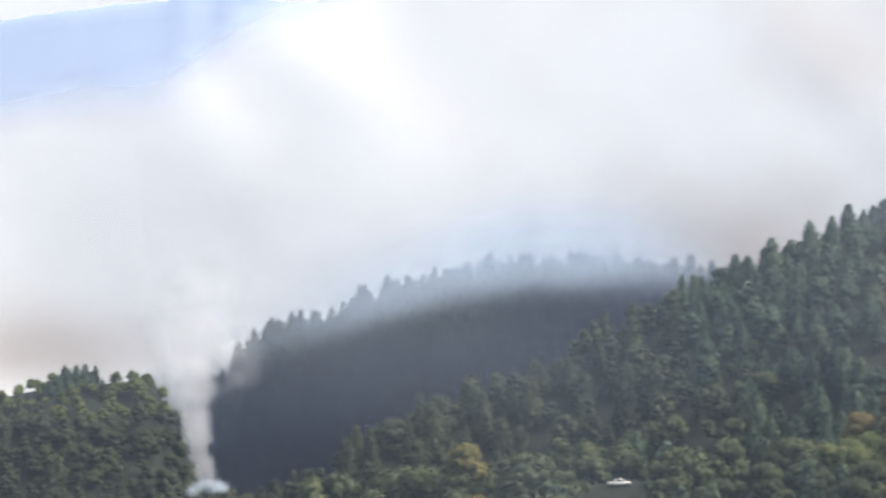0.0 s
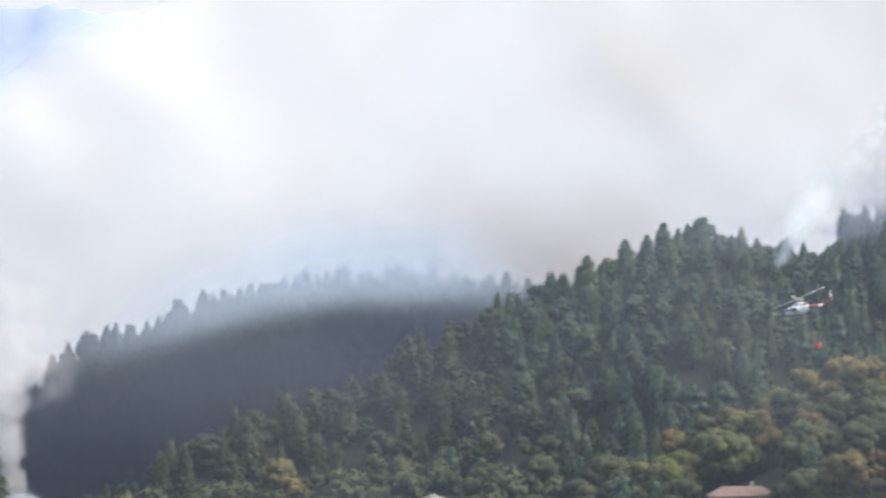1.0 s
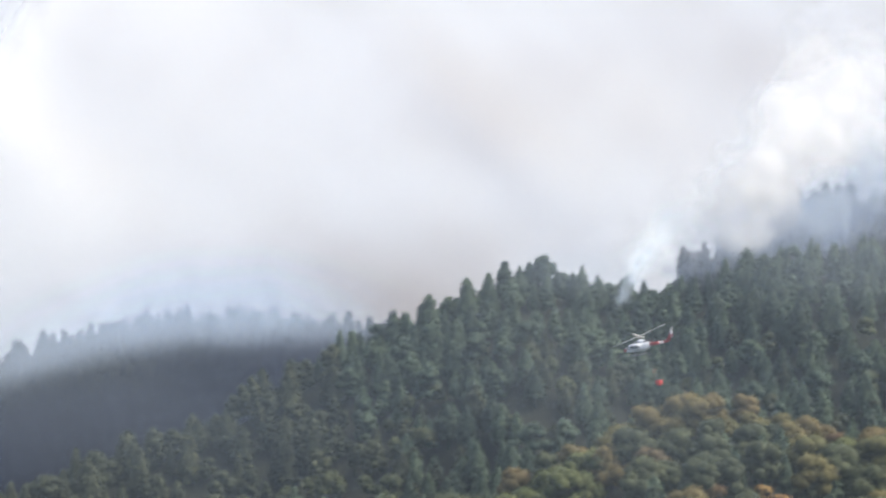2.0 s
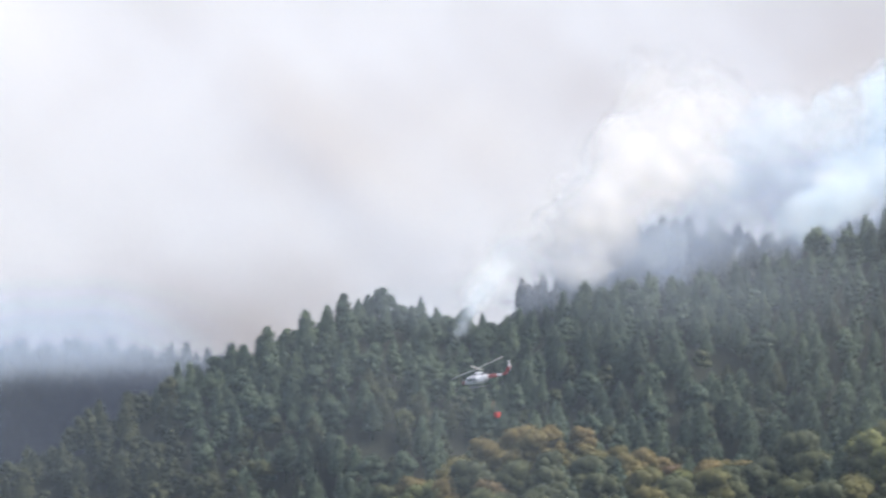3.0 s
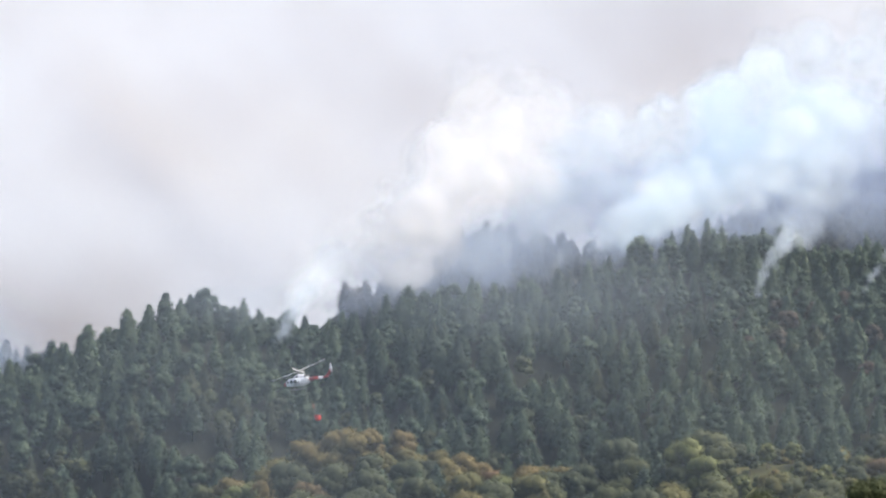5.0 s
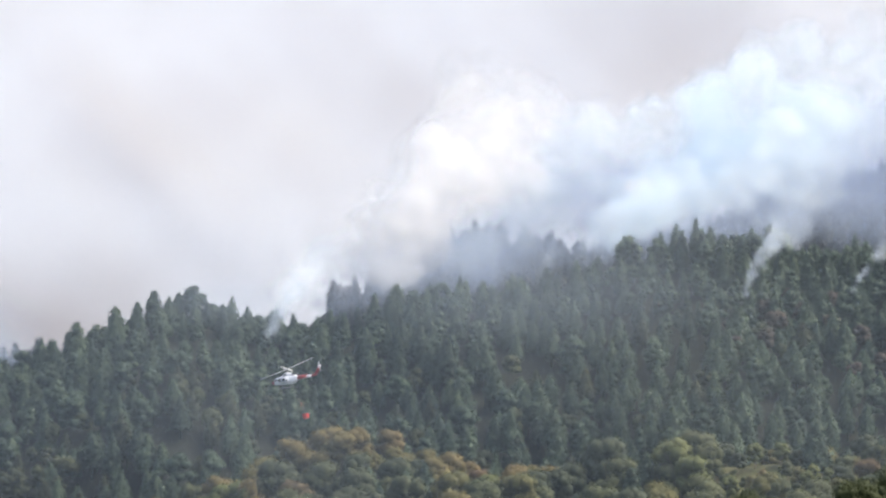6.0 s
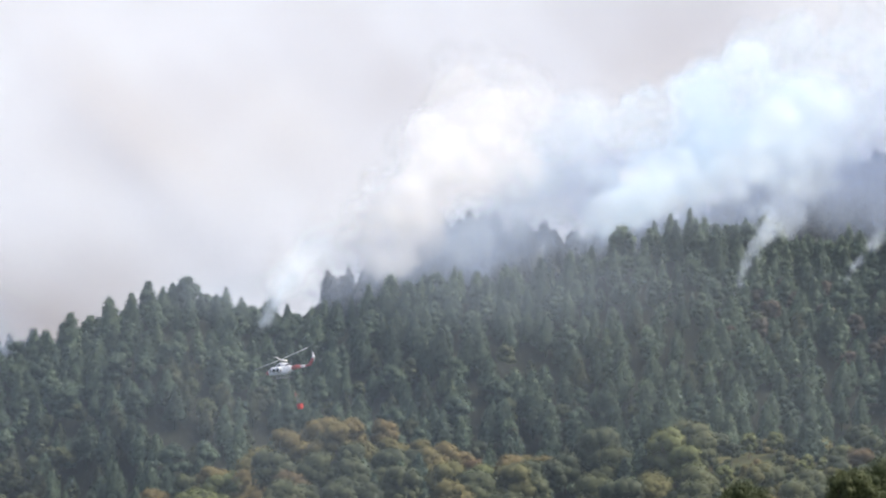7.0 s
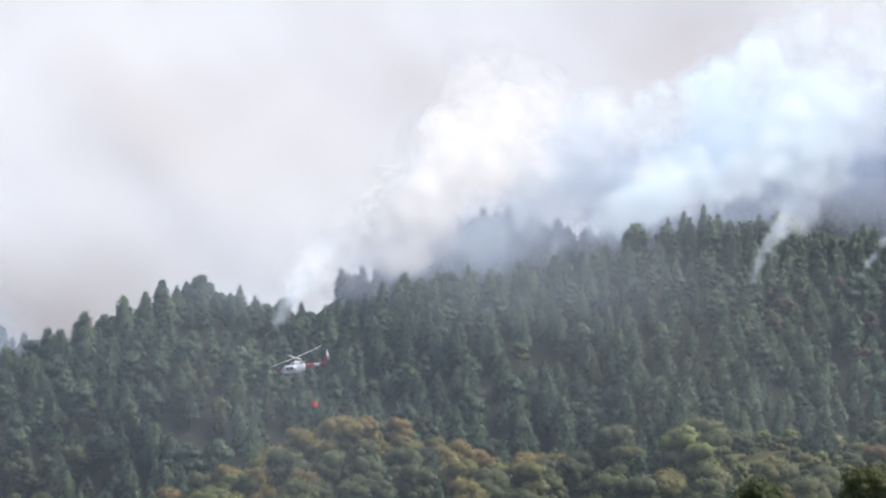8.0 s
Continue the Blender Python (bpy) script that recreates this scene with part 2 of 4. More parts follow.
def pine_crown(rng, height, radius, count, bare=0.2, blunt=0.75, lean=0.0):
    """Needle clumps of a pine: whorls of upswept branches inside a blunt cone, thinner and uneven towards the foot."""
    whorls = max(7, int(height * 0.95))
    cs, ns = [], []
    per = np.array([(1 - k / whorls) ** 0.8 + 0.16 for k in range(whorls)])
    per = np.maximum(2, count * per / per.sum()).astype(int)
    for k in range(whorls):
        u = (k + rng.uniform(-0.3, 0.3)) / (whorls - 0.4)
        u = min(max(u, 0.0), 0.985)
        h = height * (bare + (1 - bare) * u)
        reach = radius * (1 - u) ** blunt * min(1.0, 0.72 + 1.6 * u) * rng.uniform(0.78, 1.15) + 0.12
        arms = rng.integers(15, 22)
        arm_dir = rng.uniform(0, math.tau) + np.arange(arms) * math.tau / arms + rng.normal(0, 0.25, arms)
        arm_len = reach * rng.uniform(0.86, 1.10, arms)
        pick = rng.integers(0, arms, per[k])
        along = rng.uniform(0.35, 1.0, per[k]) ** 0.5
        q = arm_dir[pick] + rng.normal(0, 0.16, per[k])
        d = along * arm_len[pick]
        c = np.stack([np.cos(q) * d, np.sin(q) * d, h + 0.28 * d - 0.10 * d * d / (reach + 0.2) + rng.normal(0, 0.38, per[k])], 1)
        cs.append(c)
        ns.append(np.stack([np.cos(q) * 0.75, np.sin(q) * 0.75, np.full(per[k], 1.0)], 1))
    c, n = np.concatenate(cs), np.concatenate(ns)
    tip = np.array([[0, 0, height * 0.985], [0.05, 0, height], [0, 0.06, height * 0.965]])
    c, n = np.concatenate([c, tip]), np.concatenate([n, np.tile([[0.3, 0.2, 0.9]], (3, 1))])
    c[:, 0] += lean * c[:, 2]
    v, f = tufts(c, n, 0.29 * (radius / 2.6) * (620 / count) ** 0.5, rng, 2.9, True)
    # dense inner foliage round the stem
    rings = [(-0.03, 0.07), (bare * 0.92, 0.06), (bare, 0.58), (bare + 0.15, 0.76), (bare + 0.45 * (1 - bare), 0.54), (0.93, 0.09)]
    core = np.array([(radius * k * math.cos(q) * rng.uniform(0.85, 1.15) + lean * height * u, radius * k * math.sin(q) * rng.uniform(0.85, 1.15), height * u) for u, k in rings for q in np.arange(6) * math.tau / 6])
    tri = []
    for i in range(5):
        for k in range(6):
            p, q = i * 6 + k, i * 6 + (k + 1) % 6
            tri += [(p, q, q + 6), (p, q + 6, p + 6)]
    return np.concatenate([v, core]), np.concatenate([f, np.array(tri) + len(v)])


def leafy_crown(rng, height, radius, count, lobes=15, lump=(0.30, 0.52), spread_by=0.60, core=(0.60, 0.86), foot=0.30):
    """Leaf clumps of a broad-leaved tree: overlapping lobes of different sizes with gaps between them."""
    base = height * foot
    lc = []
    for k in range(lobes):
        q, t = rng.uniform(0, math.tau), rng.uniform(0, 1) ** 0.8
        spread = radius * spread_by * math.sqrt(max(0.05, 1 - (1.5 * t - 0.55) ** 2)) * rng.uniform(0.35, 1.05)
        lc.append((math.cos(q) * spread, math.sin(q) * spread, base + (height - base) * (0.16 + 0.70 * t), radius * rng.uniform(*lump)))
    lc.append((0, 0, height - radius * 0.38, radius * 0.40))
    lc = np.array(lc)
    pick = rng.choice(len(lc), count, p=lc[:, 3] ** 2 / (lc[:, 3] ** 2).sum())
    d = rng.normal(0, 1, (count, 3))
    d[:, 2] = np.where(d[:, 2] < -0.3 * np.abs(d[:, 2]).max(), -d[:, 2], d[:, 2])
    d /= np.linalg.norm(d, axis=1, keepdims=True)
    c = lc[pick, :3] + d * (lc[pick, 3] * rng.uniform(0.72, 1.08, count))[:, None] * np.array([1, 1, 0.85])
    v, f = tufts(c, d + np.array([0, 0, 0.25]), 0.31 * (radius / 4.5) * (1500 / count) ** 0.5, rng)
    # dense inner foliage of each lobe
    ball = bmesh.new()
    bmesh.ops.create_icosphere(ball, subdivisions=1, radius=1.0)
    bv = np.array([tuple(q.co) for q in ball.verts])
    bf = np.array([[q.index for q in face.verts] for face in ball.faces])
    ball.free()
    vs, fs, at = [v], [f], len(v)
    for x, y, z, rr in lc:
        vs.append(bv * rr * rng.uniform(*core, (len(bv), 1)) * [1, 1, 0.85] + [x, y, z])
        fs.append(bf + at)
        at += len(bv)
    return np.concatenate(vs), np.concatenate(fs)


def tube(points, radii, sides=7):
    """A tapered tube through the points."""
    points = [Vector(q) for q in points]
    verts, faces = [], []
    for i, (q, rad) in enumerate(zip(points, radii)):
        way = (points[min(i + 1, len(points) - 1)] - points[max(i - 1, 0)]).normalized()
        u = way.cross(Vector((0.31, 0.87, 0.37))).normalized()
        w = way.cross(u)
        verts += [q + (u * math.cos(k * math.tau / sides) + w * math.sin(k * math.tau / sides)) * rad for k in range(sides)]
    for i in range(len(points) - 1):
        for k in range(sides):
            faces.append((i * sides + k, i * sides + (k + 1) % sides, (i + 1) * sides + (k + 1) % sides, (i + 1) * sides + k))
    return np.array([tuple(v) for v in verts]), np.array(faces)


def trunk_mesh(name, rng, height, girth, limbs, leafy=False):
    sway = rng.normal(0, 0.012 * height, (2,))
    top = height * (0.8 if leafy else 0.97)
    pts = [(sway[0] * math.sin(2.2 * u), sway[1] * math.sin(1.7 * u + 0.4) - sway[1] * math.sin(0.4), -0.6 + (top + 0.6) * u) for u in np.linspace(0, 1, 6)]
    v, f = tube(pts, [girth * (1.25 - u * 1.1) for u in np.linspace(0, 1, 6)])
    vs, fs, at = [v], [f], len(v)
    for k in range(limbs):
        u = rng.uniform(0.3, 0.8)
        q, L = rng.uniform(0, math.tau), height * (0.26 if leafy else 0.12) * rng.uniform(0.7, 1.2)
        z = top * u
        rise = 0.75 if leafy else 0.2
        v, f = tube([(0, 0, z), (math.cos(q) * L * 0.5, math.sin(q) * L * 0.5, z + L * rise * 0.45), (math.cos(q) * L, math.sin(q) * L, z + L * rise)],
                    [girth * 0.45, girth * 0.28, girth * 0.08], 5)
        vs.append(v), fs.append(f + at)
        at += len(v)
    return mesh_of(name, np.concatenate(vs), np.concatenate(fs), True)


rng = np.random.default_rng(11)
PINES, RIDGE_PINES, ROUND_PINES, PINES_FAR, LEAFY, LEAFY_FAR, LEAFY_SMALL = [], [], [], [], [], [], []
for k in range(10):
    hgt, rad = rng.uniform(9.5, 13.5), rng.uniform(3.1, 4.1)
    PINES.append((hgt, pine_crown(rng, hgt, rad, 1000, rng.uniform(0.18, 0.30), rng.uniform(0.62, 0.85), rng.normal(0, 0.012))))
    hgt, rad = rng.uniform(9.5, 14), rng.uniform(3.5, 4.9)
    RIDGE_PINES.append((hgt, pine_crown(rng, hgt, rad, 1000, rng.uniform(0.02, 0.07), rng.uniform(0.52, 0.75), rng.normal(0, 0.012))))
    PINES_FAR.append((hgt, pine_crown(rng, hgt, rad * 1.1, 280, 0.03, 0.65)))
for k in range(8):
    hgt, rad = rng.uniform(9.5, 13), rng.uniform(3.6, 5.0)
    ROUND_PINES.append((hgt, leafy_crown(rng, hgt, rad, 900, rng.integers(16, 22), (0.28, 0.46), 0.62, (0.6, 0.85), 0.0)))
for k in range(6):
    hgt, rad = rng.uniform(10, 13.5), rng.uniform(5.0, 6.8)
    LEAFY.append((hgt, leafy_crown(rng, hgt, rad, 2000, rng.integers(18, 28), core=(0.72, 0.92))))
    LEAFY_FAR.append((hgt, leafy_crown(rng, hgt, rad, 420, rng.integers(10, 15))))
    LEAFY_SMALL.append((hgt, leafy_crown(np.random.default_rng(90 + k), hgt, rad, 700, 12, core=(0.72, 0.92))))


def scatter(az0, az1, r0, r1, gap, seed):
    """Uneven planting between two azimuths and two distances."""
    g = np.random.default_rng(seed)
    pts = []
    for r in np.arange(r0, r1, gap):
        n = int(radians(az1 - az0) * r / gap)
        az = np.radians(az0 + (az1 - az0) * (np.arange(n) + g.uniform(-0.5, 0.5, n) + g.random()) / n)
        rr = r + g.uniform(-0.6, 0.6, n) * gap
        pts.append(np.stack([rr * np.sin(az), rr * np.cos(az)], 1))
    return np.concatenate(pts)


def planted(name, kinds, places, mat, label, seed, low=0.8, high=1.15, category="forest", sink=0.2):
    """Woods that nobody could count, joined into one mesh."""
    g = np.random.default_rng(seed)
    z, _ = heights(places[:, 0], places[:, 1])
    vs, fs, tones, at = [], [], [], 0
    for (x, y), h in zip(places, z):
        hgt, (v, f) = kinds[g.integers(len(kinds))]
        s, q = g.uniform(low, high) * (1 + 0.2 * rumple(x, y, 11.0)), g.uniform(0, math.tau)
        fat = s * g.uniform(0.88, 1.15)
        c, d = math.cos(q) * fat, math.sin(q) * fat
        w = np.empty_like(v)
        w[:, 0], w[:, 1], w[:, 2] = v[:, 0] * c - v[:, 1] * d + x, v[:, 0] * d + v[:, 1] * c + y, v[:, 2] * s + h - sink
        vs.append(w), fs.append(f + at), tones.append(np.full(len(f), np.clip(g.normal(0.5, 0.22), 0, 1)))
        at += len(v)
    me = mesh_of(name, np.concatenate(vs), np.concatenate(fs), True)
    attribute(me, "tone", np.concatenate(tones), "FACE")
    me.materials.append(mat)
    return tagged(new(name, me), label, category, kind="stuff")


def tree_kind(name, hgt, crown, mat, seed, limbs, leafy, label, category):
    """One tree: an Empty at its foot with trunk and crown under it."""
    g = np.random.default_rng(seed)
    root = new(name)
    t = new("trunk", trunk_mesh("trunk", g, hgt, 0.20 if not leafy else 0.24, limbs, leafy))
    t.data.materials.append(bark)
    c = new("crown", mesh_of("crown", *crown, True))
    c.data.materials.append(mat)
    t.parent = c.parent = root
    return tagged(root, label, category)


def stand(kinds, places, group, seed, low=0.85, high=1.12):
    """Trees that can be told apart, each an object of its own. kinds: finished trees, used first and then copied."""
    g = np.random.default_rng(seed)
    z, _ = heights(places[:, 0], places[:, 1])
    fresh = set(range(len(kinds)))
    for i, ((x, y), h) in enumerate(zip(places, z)):
        k = i if i < len(kinds) else int(g.integers(len(kinds)))
        s = g.uniform(low, high)
        m = pose(x, y, h - 0.15, g.normal(0, 1.2), g.normal(0, 1.2), g.uniform(0, 360)) @ Matrix.Diagonal((s, s, s, 1))
        if k in fresh:
            fresh.discard(k)
            ob = kinds[k]
            ob.matrix_basis = m
        else:
            ob = copy_thing(kinds[k], Matrix.Identity(4))
            ob.matrix_basis = m
        ob["group"] = group


# main slope of pines: small pointed ones below, larger rounder ones along the ridge
def main_slope(gap, seed, thin):
    p = scatter(-24, 12, 690, 960, gap, seed)
    az, r = np.degrees(np.arctan2(p[:, 0], p[:, 1])), np.hypot(p[:, 0], p[:, 1])
    z, stack = heights(p[:, 0], p[:, 1])
    bare = rumple(p[:, 0] + 40, p[:, 1] * 1.4, 7.5) + np.random.default_rng(seed).normal(0, 0.25, len(p))
    keep = (stack.argmax(0) == 1) & (r < MAIN_R(az) + 18) & (np.degrees(np.arctan2(z, r)) > -3.9) & (bare < thin)
    return p[keep], az[keep], r[keep]


pts, az, r = main_slope(6.4, 1, 0.74)
belt = MAIN_R(az) - 42 + 14 * rumple(pts[:, 0], pts[:, 1], 19.0)
low = r < belt
pts, az, r = pts[low], az[low], r[low]
order = np.argsort(np.where((az > -8.8) & (az < 9), r, 9e9))
pine_things = [tree_kind("pine_tree", hgt, crown, pine_tree, 40 + k, 4, False, "dark green pine tree with a pointed crown", "tree") for k, (hgt, crown) in enumerate(PINES)]
stand(pine_things, pts[order[:240]], "pines at the foot of the slope", 5)
far_part = pts[order[240:]]
olive = np.random.default_rng(4).random(len(far_part)) < np.interp(az[order[240:]], [-14, -10, -7, -3, 9], [0.85, 0.7, 0.22, 0.08, 0.06])
greyish = np.random.default_rng(41).random(len(far_part)) < np.interp(az[order[240:]], [-11, -8, -4, 0], [1.0, 0.6, 0.4, 0.12])
planted("pine_forest", PINES + ROUND_PINES[:3], far_part[~olive & ~greyish], pine_wood, "dense dark green pine forest on a steep slope", 6, 0.7, 1.15)
planted("pine_forest", PINES + ROUND_PINES, far_part[~olive & greyish], olive_wood, "olive green pine forest on a gentle slope", 17, 0.65, 1.05)
planted("broadleaf_wood", LEAFY_FAR, far_part[olive], leaf_wood, "olive broad-leaved trees scattered through the pine forest", 7, 0.5, 0.85)
pts, az, r = main_slope(6.6, 14, 1.1)
high = r >= MAIN_R(az) - 42 + 14 * rumple(pts[:, 0], pts[:, 1], 19.0)
pts, az = pts[high], az[high]
crest = np.argsort(np.where((az > -9) & (az < 9), -np.hypot(pts[:, 0], pts[:, 1]) + MAIN_R(az), 9e9))
ridge_things = [tree_kind("ridge_pine", hgt, crown, pine_tree, 140 + k, 4, False, "tall dark pine standing out on the skyline", "tree") for k, (hgt, crown) in enumerate(RIDGE_PINES)]
front_row = pts[crest[:140]]
blunt_crown = np.random.default_rng(19).random(140) < np.interp(az[crest[:140]], [-8, -5, -3, 0, 3], [0.6, 0.7, 0.5, 0.25, 0.2])
stand(ridge_things, front_row[~blunt_crown], "pines along the skyline", 15, 0.6, 1.02)
round_things = [tree_kind("ridge_pine", hgt, crown, pine_tree, 160 + k, 6, True, "dark pine with a broad rounded crown on the skyline", "tree") for k, (hgt, crown) in enumerate(ROUND_PINES)]
stand(round_things, front_row[blunt_crown], "pines along the skyline", 22, 0.6, 1.1)
# a closed row of crowns along the crest
g = np.random.default_rng(24)
row_az = np.arange(-9.0, 9.2, 0.40) + g.uniform(-0.14, 0.14, 46)
row_r = MAIN_R(row_az) + g.uniform(-9, 3, 46)
row = np.stack([np.sin(np.radians(row_az)) * row_r, np.cos(np.radians(row_az)) * row_r], 1)
crest_things = [tree_kind("crest_pine", hgt, crown, pine_tree, 180 + k, 5, k > 3, "dark green pine in the row along the crest", "tree") for k, (hgt, crown) in enumerate(RIDGE_PINES[5:9] + ROUND_PINES[4:8])]
stand(crest_things, row, "pines along the crest", 25, 0.55, 0.9)
rest = pts[crest[140:]]
left = az[crest[140:]] < -8.5
planted("pine_forest", RIDGE_PINES + ROUND_PINES[:5], rest[~left], pine_wood, "large dark pines below the ridge", 16, 0.65, 1.1)
planted("pine_forest", RIDGE_PINES[:5] + ROUND_PINES, rest[left], olive_wood, "large olive green pines below the ridge", 18, 0.6, 1.05)

# singed brown trees high on the slope
g = np.random.default_rng(71)
singed_spots = np.array([(math.sin(radians(a)) * r, math.cos(radians(a)) * r) for a, r in zip(g.uniform(5.6, 9.5, 16), g.uniform(835, 893, 16))])
stand([tree_kind("singed_tree", *LEAFY[k], singed_leaves, 370 + k, 6, True, "singed reddish brown tree among dark pines", "tree") for k in range(3)], singed_spots, "singed trees on the slope", 72, 0.5, 0.8)

# the hill behind the gully and the hill beyond
pts = scatter(-27, -16.5, 690, 835, 4.4, 2)
z, stack = heights(pts[:, 0], pts[:, 1])
keep = stack.argmax(0) == 2
pts = pts[keep]
g = np.random.default_rng(8)
mixed = g.random(len(pts)) < 0.88
# plants near the top take the lightened leaves, in place of sunlight
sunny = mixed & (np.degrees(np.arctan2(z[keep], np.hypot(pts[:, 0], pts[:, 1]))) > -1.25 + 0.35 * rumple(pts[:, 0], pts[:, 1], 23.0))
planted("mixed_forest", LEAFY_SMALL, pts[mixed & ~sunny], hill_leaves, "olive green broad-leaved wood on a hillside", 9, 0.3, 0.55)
planted("scrub", LEAFY_SMALL, pts[sunny], sunlit_scrub_leaves, "yellow green hilltop scrub, leaf colour lightened as if sunlit", 23, 0.22, 0.4)
planted("pine_forest", PINES_FAR, pts[~mixed], olive_wood, "dark pines among broad-leaved trees on a hillside", 10, 0.4, 0.65)
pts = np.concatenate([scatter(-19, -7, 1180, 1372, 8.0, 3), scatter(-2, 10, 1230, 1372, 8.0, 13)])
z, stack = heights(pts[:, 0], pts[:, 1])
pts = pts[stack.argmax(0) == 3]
# the dark needle colour here replaces shade cast by the smoke
planted("far_pine_forest", PINES_FAR, pts, shaded_pine_wood, "far pine forest coloured dark as if shaded by smoke", 12, 0.6, 0.95, sink=1.6)

# a few pines on the crest of the nearer left hill
crown_spots = np.array([(math.sin(radians(a)) * 806, math.cos(radians(a)) * 806) for a in (-20.8, -20.62, -20.45, -20.3, -20.15, -20.02)])
stand([tree_kind("ridge_pine", hgt, crown, pine_tree, 240 + k, 4, False, "dark pine on the crest of a green hill", "tree") for k, (hgt, crown) in enumerate(RIDGE_PINES[:3])], crown_spots, "pines on the green hill", 44, 0.36, 0.52)

# broad-leaved trees in front of the slope, with a clearing
pts = scatter(-20, 11, 590, 735, 7.9, 4)
az, r = np.degrees(np.arctan2(pts[:, 0], pts[:, 1])), np.hypot(pts[:, 0], pts[:, 1])
z, stack = heights(pts[:, 0], pts[:, 1])
clearing = (np.abs(az - 6.7) < 1.5) & (r > 628) & (r < 704)
yard = ((np.abs(az + 0.05) < 0.75) & (r < 632)) | ((np.abs(az + 3.97) < 0.95) & (np.abs(r - 624) < 22)) | ((np.abs(az + 4.7) < 1.2) & (np.abs(r - 657) < 13)) | ((np.abs(az + 9.9) < 0.55) & (r > 628) & (r < 682))
keep = (stack.argmax(0) == 4) & (np.degrees(np.arctan2(z + 10, r)) > -3.4) & ~clearing & ~yard
pts, az, r = pts[keep], az[keep], r[keep]
g = np.random.default_rng(3)
turning = 1.4 * np.exp(-((az + 1.5) / 2.4) ** 2 - ((r - 685) / 18) ** 2) + 0.5 * np.exp(-((az + 3.2) / 1.3) ** 2 - ((r - 666) / 18) ** 2) + 0.12 + 0.14 * (np.abs(az + 1) < 3.5) + 0.14 * rumple(pts[:, 0], pts[:, 1] * 2.0, 13.0)
draw = g.random(len(pts))
autumn = draw < turning * 0.88
russet = ~autumn & (draw < turning)
dark = ~autumn & ~russet & (g.random(len(pts)) < 0.12)
stands = [
    (~autumn & ~russet & ~dark, LEAFY, leaf_tree, "broadleaf_tree", "olive green broad-leaved tree with a rounded crown", "green trees below the pines", True),
    (autumn, LEAFY, autumn_tree, "autumn_tree", "broad-leaved tree turning yellow and orange", "autumn trees below the pines", True),
    (russet, LEAFY, russet_tree, "russet_tree", "reddish brown autumn tree with thin foliage", "autumn trees below the pines", True),
    (dark, RIDGE_PINES, pine_tree, "lone_pine", "dark green pine among broad-leaved trees", "pines among the broad-leaved trees", False),
]
for i, ((sel, shapes, mat, name, label, group, leafy), wood) in enumerate(zip(stands, (leaf_wood, autumn_wood, russet_wood, pine_wood))):
    seen = sel & (az > -7.5) & (az < 8.8)
    kinds = [tree_kind(name, hgt, crown, mat, 70 + k, 7, leafy, label, "tree") for k, (hgt, crown) in enumerate(shapes[:min(6, seen.sum())])]
    stand(kinds, pts[seen], group, 20 + i, 0.55, 1.1)
    if (sel & ~seen).any():
        planted("broadleaf_wood" if leafy else "pine_forest", LEAFY_FAR if leafy else RIDGE_PINES, pts[sel & ~seen], wood, label.replace("trees", "tree").replace("tree", "trees") + " in a mixed wood", 60 + i, 0.55, 1.1)

# single trees that stand out: azimuth, distance, size
# the ramp's bright end paints sunlight on the leaf tips
oak_green = foliage("dark_oak_leaves", [(0.0, (0.014, 0.022, 0.010)), (0.6, (0.032, 0.044, 0.016)), (1.0, (0.080, 0.088, 0.030))])
oaks = [(12.0, leafy_crown(rng, 12.0, 4.6, 8000, 70, (0.15, 0.36), 0.85, (0.35, 0.6))) for k in range(3)]
for k, (a0, r0, top) in enumerate(((8.12, 250, -0.6), (8.75, 256, -0.42), (6.09, 250, -0.84))):
    x, y = math.sin(radians(a0)) * r0, math.cos(radians(a0)) * r0
    foot = float(heights(np.array([x]), np.array([y]))[0][0]) - 0.2
    ob = tree_kind("dark_oak", oaks[k][0], oaks[k][1], oak_green, 300 + k, 8, True, "dark green oak, sunlit tips put into the leaf colour", "tree")
    s = (r0 * math.tan(radians(top)) - foot) / oaks[k][0]
    ob.matrix_basis = pose(x, y, foot, 0, 0, 50 * k) @ Matrix.Diagonal((s * 0.8, s * 0.8, s, 1))
lime_tree = foliage("yellow_green_leaves", [(0.0, (0.052, 0.064, 0.018)), (0.5, (0.080, 0.092, 0.025)), (1.0, (0.115, 0.122, 0.036))])
for k, (a0, r0, s) in enumerate(((4.62, 668, 1.15), (4.95, 664, 0.85), (1.05, 668, 0.8))):
    x, y = math.sin(radians(a0)) * r0, math.cos(radians(a0)) * r0
    ob = tree_kind("broadleaf_tree", *LEAFY[k + 2], lime_tree, 340 + k, 7, True, "large yellow green broad-leaved tree at the edge of the pines", "tree")
    ob.matrix_basis = pose(x, y, float(heights(np.array([x]), np.array([y]))[0][0]) - 0.2, 0, 0, 40 * k) @ Matrix.Diagonal((s, s, s, 1))
for k, (a0, r0, s) in enumerate(((4.09, 672, 1.05), (7.33, 672, 0.95), (1.55, 676, 1.0))):
    x, y = math.sin(radians(a0)) * r0, math.cos(radians(a0)) * r0
    ob = tree_kind("lone_pine", *RIDGE_PINES[k], pine_tree, 320 + k, 4, False, "dark green pine among broad-leaved trees", "tree")
    ob.matrix_basis = pose(x, y, float(heights(np.array([x]), np.array([y]))[0][0]) - 0.2, 0, 0, 70 * k) @ Matrix.Diagonal((s, s, s, 1))

